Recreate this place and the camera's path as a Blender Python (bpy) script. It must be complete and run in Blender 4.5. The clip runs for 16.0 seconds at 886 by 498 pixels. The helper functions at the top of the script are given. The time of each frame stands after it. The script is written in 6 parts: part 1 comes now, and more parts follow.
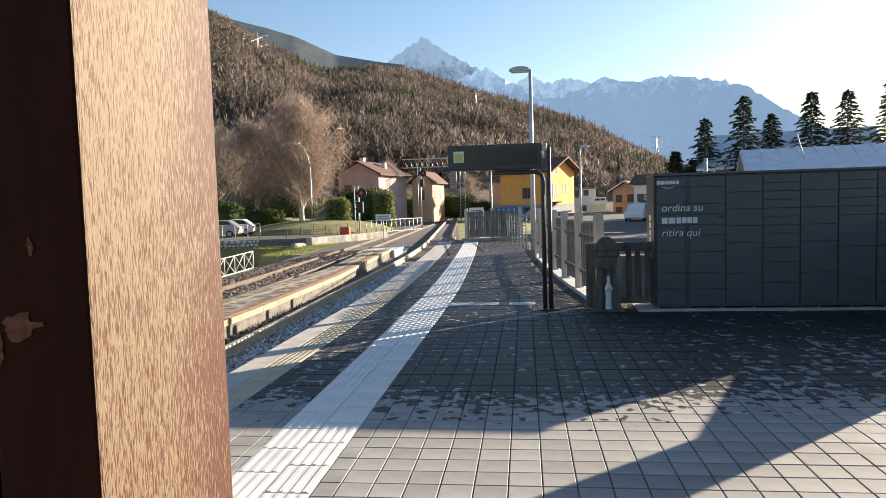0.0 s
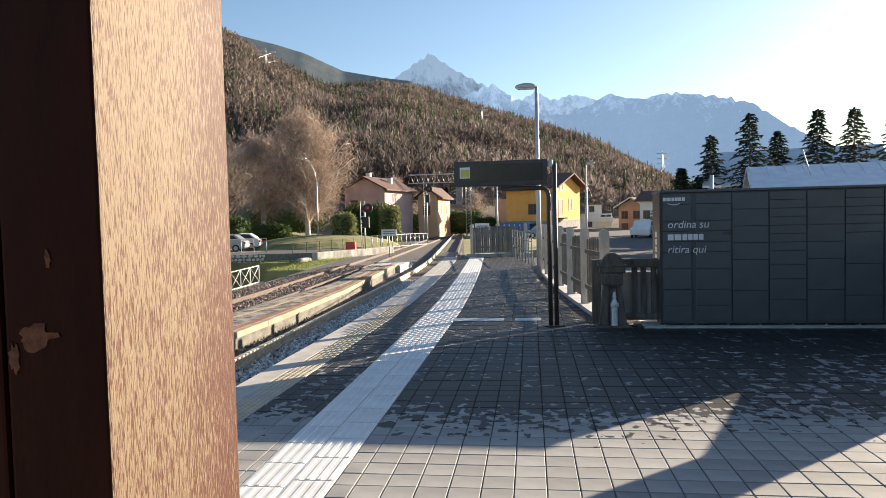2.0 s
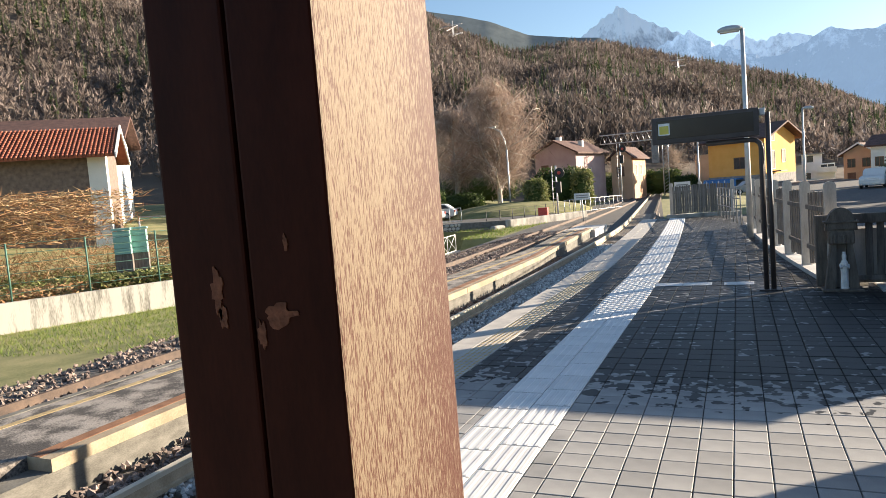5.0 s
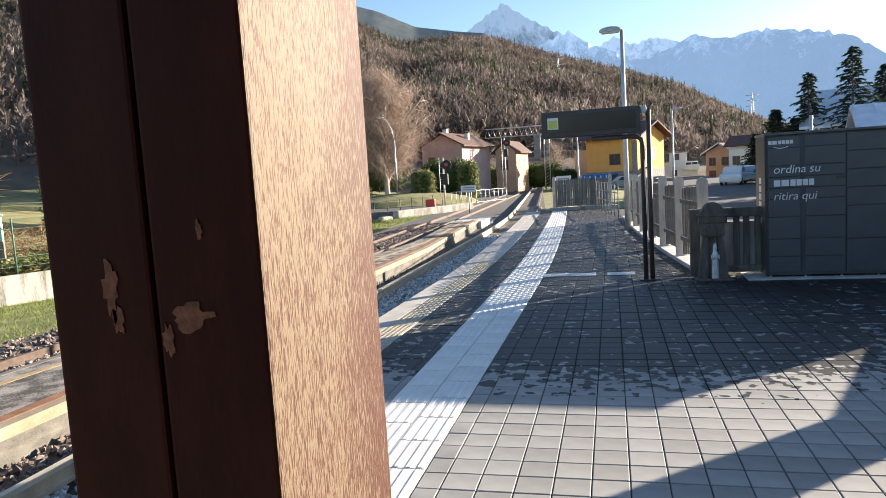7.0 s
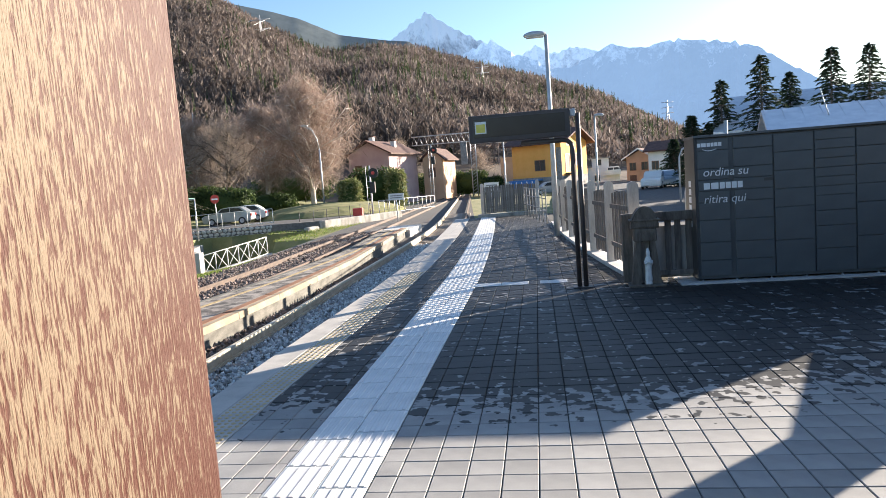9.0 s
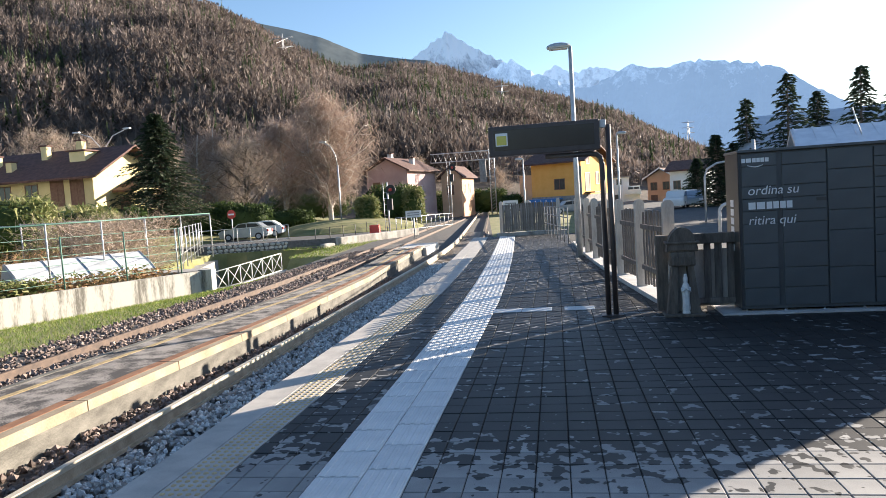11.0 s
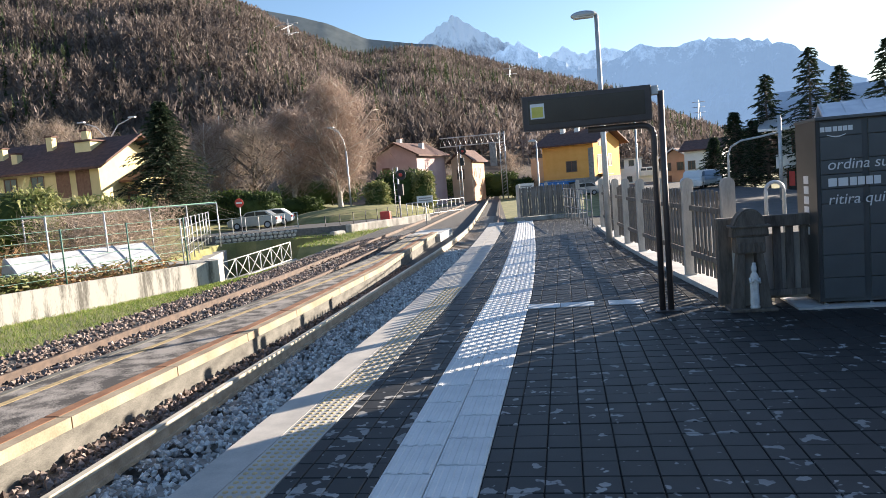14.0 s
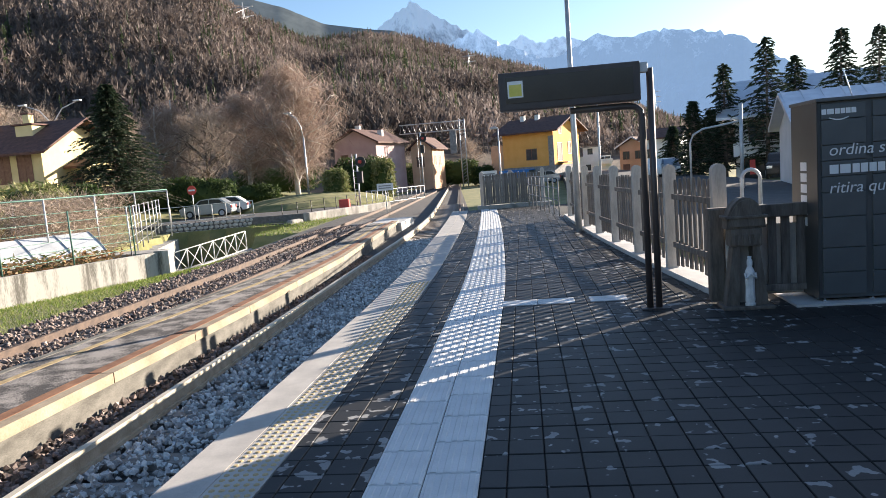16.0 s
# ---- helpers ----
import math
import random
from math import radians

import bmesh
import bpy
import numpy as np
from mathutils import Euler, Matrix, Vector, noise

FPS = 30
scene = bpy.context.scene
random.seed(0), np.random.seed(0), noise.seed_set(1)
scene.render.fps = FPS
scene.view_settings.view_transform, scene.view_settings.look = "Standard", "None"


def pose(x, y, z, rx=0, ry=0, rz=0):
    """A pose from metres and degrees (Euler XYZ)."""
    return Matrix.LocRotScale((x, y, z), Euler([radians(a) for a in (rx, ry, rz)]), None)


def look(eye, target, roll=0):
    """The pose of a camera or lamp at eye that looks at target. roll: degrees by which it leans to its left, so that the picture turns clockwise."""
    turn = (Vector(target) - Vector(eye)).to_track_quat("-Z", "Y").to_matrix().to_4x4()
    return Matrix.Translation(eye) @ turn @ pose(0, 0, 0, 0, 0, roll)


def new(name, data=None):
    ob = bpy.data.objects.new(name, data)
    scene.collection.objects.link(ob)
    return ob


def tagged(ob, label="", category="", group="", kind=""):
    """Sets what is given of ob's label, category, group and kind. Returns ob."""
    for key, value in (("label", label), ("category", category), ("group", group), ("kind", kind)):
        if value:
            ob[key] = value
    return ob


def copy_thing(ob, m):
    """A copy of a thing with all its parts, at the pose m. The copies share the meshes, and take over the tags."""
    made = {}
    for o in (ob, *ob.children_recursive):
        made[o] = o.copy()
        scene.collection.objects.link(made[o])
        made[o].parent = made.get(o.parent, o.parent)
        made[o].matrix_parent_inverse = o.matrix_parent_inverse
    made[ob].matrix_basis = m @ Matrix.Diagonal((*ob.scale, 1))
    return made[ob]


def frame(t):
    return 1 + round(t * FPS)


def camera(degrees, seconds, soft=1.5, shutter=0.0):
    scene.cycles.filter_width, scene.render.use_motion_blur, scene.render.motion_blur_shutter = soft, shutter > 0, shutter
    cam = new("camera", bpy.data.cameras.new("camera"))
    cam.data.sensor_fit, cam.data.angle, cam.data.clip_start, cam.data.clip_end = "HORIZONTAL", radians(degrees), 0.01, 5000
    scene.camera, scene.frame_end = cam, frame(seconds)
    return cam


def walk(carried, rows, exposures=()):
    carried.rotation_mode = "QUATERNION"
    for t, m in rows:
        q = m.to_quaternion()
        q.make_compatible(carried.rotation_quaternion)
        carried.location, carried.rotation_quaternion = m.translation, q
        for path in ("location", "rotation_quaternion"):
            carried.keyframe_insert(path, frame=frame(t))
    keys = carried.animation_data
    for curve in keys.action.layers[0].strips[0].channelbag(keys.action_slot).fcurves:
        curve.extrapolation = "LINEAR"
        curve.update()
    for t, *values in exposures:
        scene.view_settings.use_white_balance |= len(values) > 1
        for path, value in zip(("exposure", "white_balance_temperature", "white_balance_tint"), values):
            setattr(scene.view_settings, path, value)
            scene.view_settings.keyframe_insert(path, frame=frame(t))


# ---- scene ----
cam = camera(65.4, 16.0, soft=0.8)
PATH = [
    (0, (1.133, 1.654, 1.664), (0.894, 3.635, 1.53), -1.7),
    (0.5, (1.136, 1.652, 1.665), (0.904, 3.636, 1.557), -1.6),
    (1, (1.133, 1.644, 1.664), (0.895, 3.627, 1.565), -1.7),
    (1.5, (1.133, 1.637, 1.671), (0.895, 3.621, 1.581), -1.8),
    (2, (1.131, 1.636, 1.664), (0.877, 3.618, 1.575), -1.4),
    (2.5, (1.127, 1.636, 1.683), (0.862, 3.616, 1.579), -2.6),
    (3, (1.12, 1.639, 1.668), (0.774, 3.604, 1.533), -2.8),
    (3.5, (1.133, 1.642, 1.678), (0.756, 3.602, 1.552), -2.7),
    (4, (1.145, 1.647, 1.677), (0.747, 3.603, 1.551), -3.2),
    (4.5, (1.113, 1.681, 1.669), (0.478, 3.572, 1.532), -3.7),
    (4.7, (1.103, 1.668, 1.676), (0.307, 3.497, 1.528), -4.6),
    (6.8, (0.937, 1.704, 1.665), (0.414, 3.619, 1.423), -3.2),
    (7, (0.956, 1.763, 1.668), (0.476, 3.693, 1.461), -3.5),
    (7.5, (1.004, 1.896, 1.664), (0.53, 3.834, 1.514), -1.5),
    (8, (0.965, 2.038, 1.66), (0.544, 3.984, 1.471), -2.0),
    (8.5, (0.898, 2.182, 1.684), (0.614, 4.154, 1.515), -3.1),
    (8.7, (0.892, 2.23, 1.674), (0.617, 4.201, 1.475), -4.2),
    (10.8, (0.79, 2.98, 1.627), (0.489, 4.948, 1.435), -4.2),
    (11, (0.793, 3.115, 1.632), (0.466, 5.082, 1.488), -3.7),
    (11.5, (0.765, 3.306, 1.636), (0.324, 5.249, 1.453), -1.9),
    (12, (0.657, 3.385, 1.633), (0.304, 5.349, 1.493), -2.6),
    (12.5, (0.579, 3.588, 1.63), (0.22, 5.539, 1.371), -3.9),
    (13, (0.6, 3.855, 1.609), (0.175, 5.8, 1.415), -3.0),
    (13.5, (0.517, 4.057, 1.6), (0.11, 6.005, 1.408), -3.5),
    (14, (0.401, 4.175, 1.614), (0.044, 6.134, 1.429), -4.7),
    (14.5, (0.396, 4.359, 1.621), (0.029, 6.316, 1.435), -4.8),
    (15, (0.385, 4.551, 1.607), (-0.052, 6.495, 1.435), -4.3),
    (15.5, (0.325, 4.786, 1.597), (-0.052, 6.74, 1.404), -3.8),
    (16, (0.179, 4.914, 1.6), (-0.064, 6.886, 1.371), -4.5),
]
EXPOSURES = [(0, 1.72, 6750, 11), (4.0, 1.72, 6800, 11), (6.8, 1.88, 6400, 11), (8.0, 1.92, 6350, 12), (8.7, 2.0, 6200, 12), (10.8, 1.86, 6250, 12), (12.0, 1.84, 6250, 12), (16, 1.76, 6250, 13)]
walk(cam, [(t, look(e, g, r)) for t, e, g, r in PATH], EXPOSURES)

# ---- light ----
SUN_AZ, SUN_EL = 48.0, 14.0
S = Vector((math.cos(radians(SUN_EL)) * math.sin(radians(SUN_AZ)), math.cos(radians(SUN_EL)) * math.cos(radians(SUN_AZ)), math.sin(radians(SUN_EL))))
world = bpy.data.worlds.new("sky")
scene.world = world
world.use_nodes = True
wn, wl = world.node_tree.nodes, world.node_tree.links
sky = wn.new("ShaderNodeTexSky")
sky.sky_type, sky.sun_disc = "NISHITA", False
sky.sun_elevation, sky.sun_rotation = radians(SUN_EL), radians(SUN_AZ)
sky.air_density, sky.dust_density, sky.ozone_density = 1.0, 0.6, 2.6
wl.new(sky.outputs[0], wn["Background"].inputs[0])
wn["Background"].inputs[1].default_value = 0.066
sun_data = bpy.data.lights.new("sun", "SUN")
sun_data.energy, sun_data.angle, sun_data.color = 5.0, radians(0.4), (1.0, 0.86, 0.68)
sun = new("sun", sun_data)
sun.matrix_world = look(S * 80, (0, 0, 0))


# ---- materials ----
def surf(name, c1, c2, scale=6.0, rough=0.7, bump=0.3, metal=0.0, stretch=(1, 1, 1), rnd=0.0, island=0.0, grain=60.0, depth=0.01, spec=0.5):
    """Two-scale mottled surface between colours c1 and c2, with grain relief."""
    m = bpy.data.materials.new(name)
    m.use_nodes = True
    n, l = m.node_tree.nodes, m.node_tree.links
    b = n["Principled BSDF"]
    co = n.new("ShaderNodeTexCoord")
    mp = n.new("ShaderNodeMapping")
    mp.inputs["Scale"].default_value = stretch
    l.new(co.outputs["Object"], mp.inputs["Vector"])
    big, fine = n.new("ShaderNodeTexNoise"), n.new("ShaderNodeTexNoise")
    for t, s, d in ((big, scale, 4.0), (fine, grain, 3.0)):
        l.new(mp.outputs[0], t.inputs["Vector"])
        t.inputs["Scale"].default_value, t.inputs["Detail"].default_value = s, d
    add = n.new("ShaderNodeMath")
    add.operation = "MULTIPLY_ADD"
    l.new(fine.outputs["Fac"], add.inputs[0])
    add.inputs[1].default_value = 0.45
    l.new(big.outputs["Fac"], add.inputs[2])
    ramp = n.new("ShaderNodeValToRGB")
    ramp.color_ramp.elements[0].position, ramp.color_ramp.elements[1].position = 0.52, 0.95
    ramp.color_ramp.elements[0].color, ramp.color_ramp.elements[1].color = (*c1, 1), (*c2, 1)
    l.new(add.outputs[0], ramp.inputs[0])
    col = ramp.outputs[0]
    if rnd or island:
        src = n.new("ShaderNodeNewGeometry").outputs["Random Per Island"] if island else n.new("ShaderNodeObjectInfo").outputs["Random"]
        amount = island or rnd
        rng = n.new("ShaderNodeMapRange")
        l.new(src, rng.inputs[0])
        rng.inputs[3].default_value, rng.inputs[4].default_value = 1 - amount, 1 + amount
        mul = n.new("ShaderNodeVectorMath")
        mul.operation = "SCALE"
        l.new(col, mul.inputs[0])
        l.new(rng.outputs[0], mul.inputs["Scale"])
        col = mul.outputs[0]
    l.new(col, b.inputs["Base Color"])
    b.inputs["Roughness"].default_value, b.inputs["Metallic"].default_value = rough, metal
    b.inputs["Specular IOR Level"].default_value = spec
    if bump:
        bp = n.new("ShaderNodeBump")
        bp.inputs["Strength"].default_value, bp.inputs["Distance"].default_value = bump, depth
        l.new(add.outputs[0], bp.inputs["Height"])
        l.new(bp.outputs[0], b.inputs["Normal"])
    return m


def leafy(name, cols, rough=0.7):
    """Foliage or twigs whose pieces each take a colour of their own."""
    m = bpy.data.materials.new(name)
    m.use_nodes = True
    n, l = m.node_tree.nodes, m.node_tree.links
    r = n.new("ShaderNodeValToRGB")
    e = r.color_ramp.elements
    while len(e) < len(cols):
        e.new(0.5)
    for i, c in enumerate(cols):
        e[i].position, e[i].color = i / max(1, len(cols) - 1), (*c, 1)
    l.new(n.new("ShaderNodeNewGeometry").outputs["Random Per Island"], r.inputs[0])
    l.new(r.outputs[0], n["Principled BSDF"].inputs["Base Color"])
    n["Principled BSDF"].inputs["Roughness"].default_value = rough
    n["Principled BSDF"].inputs["Specular IOR Level"].default_value = 0.2
    glow_through, both = n.new("ShaderNodeBsdfTranslucent"), n.new("ShaderNodeMixShader")
    l.new(r.outputs[0], glow_through.inputs["Color"])
    both.inputs[0].default_value = 0.28
    l.new(n["Principled BSDF"].outputs[0], both.inputs[1])
    l.new(glow_through.outputs[0], both.inputs[2])
    l.new(both.outputs[0], n["Material Output"].inputs["Surface"])
    return m


def grove(m, scale, share):
    """Lets whole groves, not single twigs alone, differ in colour."""
    n, l = m.node_tree.nodes, m.node_tree.links
    ramp = next(x for x in n if x.type == "VALTORGB")
    island = ramp.inputs[0].links[0].from_socket
    geo, nz, rg, mix = n.new("ShaderNodeNewGeometry"), n.new("ShaderNodeTexNoise"), n.new("ShaderNodeMapRange"), n.new("ShaderNodeMix")
    l.new(geo.outputs["Position"], nz.inputs["Vector"])
    nz.inputs["Scale"].default_value, nz.inputs["Detail"].default_value, nz.inputs["Roughness"].default_value = scale, 4.0, 0.65
    l.new(nz.outputs["Fac"], rg.inputs[0])
    rg.inputs[1].default_value, rg.inputs[2].default_value = 0.30, 0.72
    mix.inputs["Factor"].default_value = share
    l.new(island, mix.inputs["A"])
    l.new(rg.outputs[0], mix.inputs["B"])
    l.new(mix.outputs["Result"], ramp.inputs[0])


def damp_shade(m, darker, y0, seed):
    """Adds to paving ragged wet patches beyond the dry stretch, their darkness also painting the lockers' shade."""
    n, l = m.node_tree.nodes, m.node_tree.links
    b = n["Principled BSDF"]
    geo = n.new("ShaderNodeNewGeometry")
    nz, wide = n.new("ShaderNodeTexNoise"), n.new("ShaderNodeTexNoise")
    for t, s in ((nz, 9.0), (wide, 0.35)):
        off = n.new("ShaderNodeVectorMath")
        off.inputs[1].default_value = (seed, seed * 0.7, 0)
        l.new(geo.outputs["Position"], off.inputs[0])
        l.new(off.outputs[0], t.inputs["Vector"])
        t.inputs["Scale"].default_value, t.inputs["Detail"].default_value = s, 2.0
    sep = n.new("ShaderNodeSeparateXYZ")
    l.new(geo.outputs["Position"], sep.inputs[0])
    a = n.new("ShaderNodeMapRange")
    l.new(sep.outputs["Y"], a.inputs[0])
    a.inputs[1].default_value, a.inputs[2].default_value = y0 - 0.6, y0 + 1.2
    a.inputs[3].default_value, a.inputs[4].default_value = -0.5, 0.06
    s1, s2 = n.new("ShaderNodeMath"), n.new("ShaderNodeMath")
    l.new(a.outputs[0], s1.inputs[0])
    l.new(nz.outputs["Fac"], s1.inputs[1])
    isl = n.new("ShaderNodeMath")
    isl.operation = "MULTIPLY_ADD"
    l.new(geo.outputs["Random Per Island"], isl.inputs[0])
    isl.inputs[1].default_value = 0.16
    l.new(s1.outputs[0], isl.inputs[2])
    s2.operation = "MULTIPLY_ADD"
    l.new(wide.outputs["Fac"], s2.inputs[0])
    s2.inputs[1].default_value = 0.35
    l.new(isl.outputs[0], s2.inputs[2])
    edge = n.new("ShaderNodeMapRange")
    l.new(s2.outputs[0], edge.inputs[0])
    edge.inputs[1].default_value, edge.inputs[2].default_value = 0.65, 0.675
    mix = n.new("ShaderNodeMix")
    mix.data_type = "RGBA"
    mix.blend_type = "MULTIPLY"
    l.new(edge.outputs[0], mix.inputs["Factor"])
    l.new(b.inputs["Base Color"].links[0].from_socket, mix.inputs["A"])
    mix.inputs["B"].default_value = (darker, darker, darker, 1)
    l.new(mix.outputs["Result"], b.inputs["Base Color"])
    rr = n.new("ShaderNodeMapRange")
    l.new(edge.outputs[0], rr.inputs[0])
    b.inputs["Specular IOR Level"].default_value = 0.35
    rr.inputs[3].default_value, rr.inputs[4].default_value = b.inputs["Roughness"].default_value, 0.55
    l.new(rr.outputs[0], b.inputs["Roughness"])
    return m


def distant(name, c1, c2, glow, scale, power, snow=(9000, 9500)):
    """Far mountain as a glowing backdrop: blue haze painted in as emission, snowy above a ragged line."""
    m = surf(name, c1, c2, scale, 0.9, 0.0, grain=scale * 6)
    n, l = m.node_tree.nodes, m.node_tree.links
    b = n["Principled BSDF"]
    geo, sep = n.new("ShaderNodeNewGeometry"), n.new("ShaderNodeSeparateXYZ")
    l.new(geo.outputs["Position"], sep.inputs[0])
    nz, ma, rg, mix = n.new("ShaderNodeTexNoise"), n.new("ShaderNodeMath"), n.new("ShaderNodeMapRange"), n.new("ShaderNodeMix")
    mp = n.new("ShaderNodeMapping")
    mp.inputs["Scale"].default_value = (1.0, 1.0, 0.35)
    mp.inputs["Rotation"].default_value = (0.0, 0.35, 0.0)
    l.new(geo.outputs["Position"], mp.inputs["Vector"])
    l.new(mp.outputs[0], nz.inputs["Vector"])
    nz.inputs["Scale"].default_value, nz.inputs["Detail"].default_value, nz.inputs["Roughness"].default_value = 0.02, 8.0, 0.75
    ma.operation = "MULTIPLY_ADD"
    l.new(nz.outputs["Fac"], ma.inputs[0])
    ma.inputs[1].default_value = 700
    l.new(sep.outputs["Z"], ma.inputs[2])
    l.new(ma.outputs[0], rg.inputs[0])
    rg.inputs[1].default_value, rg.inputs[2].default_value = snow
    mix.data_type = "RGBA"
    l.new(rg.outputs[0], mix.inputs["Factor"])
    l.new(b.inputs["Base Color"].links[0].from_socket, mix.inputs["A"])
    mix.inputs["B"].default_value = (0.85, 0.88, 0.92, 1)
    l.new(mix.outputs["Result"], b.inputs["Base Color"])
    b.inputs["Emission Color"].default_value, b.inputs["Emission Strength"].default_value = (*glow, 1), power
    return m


# darkening from 6.6 on also carries the lockers' shade in the paver colour
PAVER = damp_shade(surf("paver_concrete", (0.24, 0.238, 0.232), (0.37, 0.362, 0.345), 3, 0.8, 0.35, rnd=0.12, grain=140, depth=0.003), 0.075, 6.6, 3.0)
PAVER_J = damp_shade(surf("paver_concrete_joined", (0.24, 0.238, 0.232), (0.37, 0.362, 0.345), 3, 0.8, 0.35, island=0.12, grain=140, depth=0.003), 0.075, 6.6, 3.0)
JOINT = surf("dark_joint_sand", (0.02, 0.02, 0.02), (0.05, 0.048, 0.045), 20, 0.95, 0.3)
WHITE_TILE = surf("white_tactile_tile", (0.62, 0.62, 0.60), (0.76, 0.75, 0.72), 3, 0.55, 0.12, rnd=0.05, grain=90, depth=0.002)
EDGE = surf("edge_stone", (0.36, 0.34, 0.31), (0.52, 0.49, 0.44), 4, 0.75, 0.25, grain=120, depth=0.003)
YELLOW_STUD = surf("yellow_studs", (0.44, 0.33, 0.17), (0.58, 0.45, 0.24), 5, 0.7, 0.2, grain=80, depth=0.003)
CONCRETE = surf("weathered_concrete", (0.17, 0.16, 0.145), (0.46, 0.44, 0.40), 2.2, 0.9, 0.5, stretch=(1, 1, 0.45), grain=40, depth=0.01)
WALL_CONC = surf("streaked_wall_concrete", (0.15, 0.14, 0.12), (0.50, 0.48, 0.43), 1.1, 0.9, 0.4, stretch=(3.5, 3.5, 0.5), grain=14, depth=0.01)
for nd in WALL_CONC.node_tree.nodes:
    if nd.type == "VALTORGB":
        nd.color_ramp.elements[0].position, nd.color_ramp.elements[1].position = 0.52, 0.76
PALE_CONC = surf("pale_concrete", (0.42, 0.41, 0.39), (0.58, 0.57, 0.54), 3, 0.85, 0.3, grain=60)
ISLAND_TOP = surf("old_asphalt", (0.055, 0.05, 0.047), (0.30, 0.27, 0.24), 3, 0.95, 0.9, grain=42, depth=0.012)
for nd in ISLAND_TOP.node_tree.nodes:
    if nd.type == "VALTORGB":
        nd.color_ramp.elements[0].position, nd.color_ramp.elements[1].position = 0.63, 0.84
FACE = surf("stained_face_concrete", (0.085, 0.08, 0.068), (0.19, 0.18, 0.155), 3, 0.9, 0.5, stretch=(1, 1, 2.5), grain=35)
ISLAND_EDGE = surf("ochre_edge_stone", (0.25, 0.192, 0.125), (0.41, 0.335, 0.235), 2.2, 0.85, 0.4, grain=40)
RUST = surf("rusty_brown_stone", (0.16, 0.07, 0.035), (0.30, 0.15, 0.08), 4, 0.9, 0.4)
YELLOW_PAINT = surf("faded_yellow_line", (0.26, 0.19, 0.10), (0.50, 0.38, 0.19), 14, 0.85, 0.2)
BALLAST = surf("ballast_stone", (0.40, 0.39, 0.375), (0.70, 0.685, 0.65), 9, 0.9, 0.3, island=0.5)
BALLAST_RED = surf("rust_stained_ballast", (0.10, 0.068, 0.055), (0.31, 0.25, 0.215), 9, 0.9, 0.3, island=0.55)
BED = surf("ballast_bed", (0.05, 0.048, 0.045), (0.14, 0.13, 0.12), 14, 0.95, 0.8, grain=50, depth=0.03)
RAIL = surf("rusty_rail_side", (0.055, 0.036, 0.027), (0.13, 0.085, 0.06), 6, 0.75, 0.3)
# paler copy of the rusty side, with low sunlight put into the colour
RAIL_SUNLIT = surf("sunlit_rail_side", (0.34, 0.26, 0.17), (0.55, 0.45, 0.32), 5, 0.7, 0.3)
RAIL_TOP = surf("polished_rail_head", (0.55, 0.48, 0.36), (0.70, 0.63, 0.50), 3, 0.42, 0.05, metal=0.25)
SLEEPER = surf("concrete_sleeper", (0.20, 0.17, 0.14), (0.36, 0.32, 0.28), 4, 0.9, 0.4)
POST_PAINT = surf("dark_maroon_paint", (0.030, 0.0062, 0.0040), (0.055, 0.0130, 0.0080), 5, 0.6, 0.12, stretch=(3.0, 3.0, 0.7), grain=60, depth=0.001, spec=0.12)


def flaking(name):
    """Brown paint flaked off in long upright scales over bleached primer, whole paint left towards the far lower edge."""
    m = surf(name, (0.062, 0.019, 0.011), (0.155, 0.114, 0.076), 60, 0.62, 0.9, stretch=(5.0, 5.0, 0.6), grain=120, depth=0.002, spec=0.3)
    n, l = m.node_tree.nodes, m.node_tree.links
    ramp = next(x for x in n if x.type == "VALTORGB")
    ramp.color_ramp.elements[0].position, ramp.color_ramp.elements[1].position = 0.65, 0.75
    src = ramp.inputs[0].links[0].from_socket
    co, sep, patch = n.new("ShaderNodeTexCoord"), n.new("ShaderNodeSeparateXYZ"), n.new("ShaderNodeTexNoise")
    l.new(co.outputs["Object"], sep.inputs[0])
    l.new(co.outputs["Object"], patch.inputs["Vector"])
    patch.inputs["Scale"].default_value, patch.inputs["Detail"].default_value = 7.0, 3.0
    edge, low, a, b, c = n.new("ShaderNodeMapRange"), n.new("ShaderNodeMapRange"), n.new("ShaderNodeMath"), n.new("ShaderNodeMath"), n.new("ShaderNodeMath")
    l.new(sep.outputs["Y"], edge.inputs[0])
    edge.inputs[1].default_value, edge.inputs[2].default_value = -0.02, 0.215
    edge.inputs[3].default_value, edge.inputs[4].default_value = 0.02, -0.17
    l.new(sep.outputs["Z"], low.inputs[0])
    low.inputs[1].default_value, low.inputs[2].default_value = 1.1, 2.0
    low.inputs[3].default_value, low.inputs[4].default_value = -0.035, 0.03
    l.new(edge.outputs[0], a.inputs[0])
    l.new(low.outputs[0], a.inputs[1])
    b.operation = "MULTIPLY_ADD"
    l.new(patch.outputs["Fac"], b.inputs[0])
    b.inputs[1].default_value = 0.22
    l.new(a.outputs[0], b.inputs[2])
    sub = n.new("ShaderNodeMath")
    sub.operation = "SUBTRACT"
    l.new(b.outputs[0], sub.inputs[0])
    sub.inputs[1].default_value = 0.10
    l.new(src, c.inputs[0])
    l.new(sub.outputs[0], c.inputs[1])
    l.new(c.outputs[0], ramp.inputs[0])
    return m


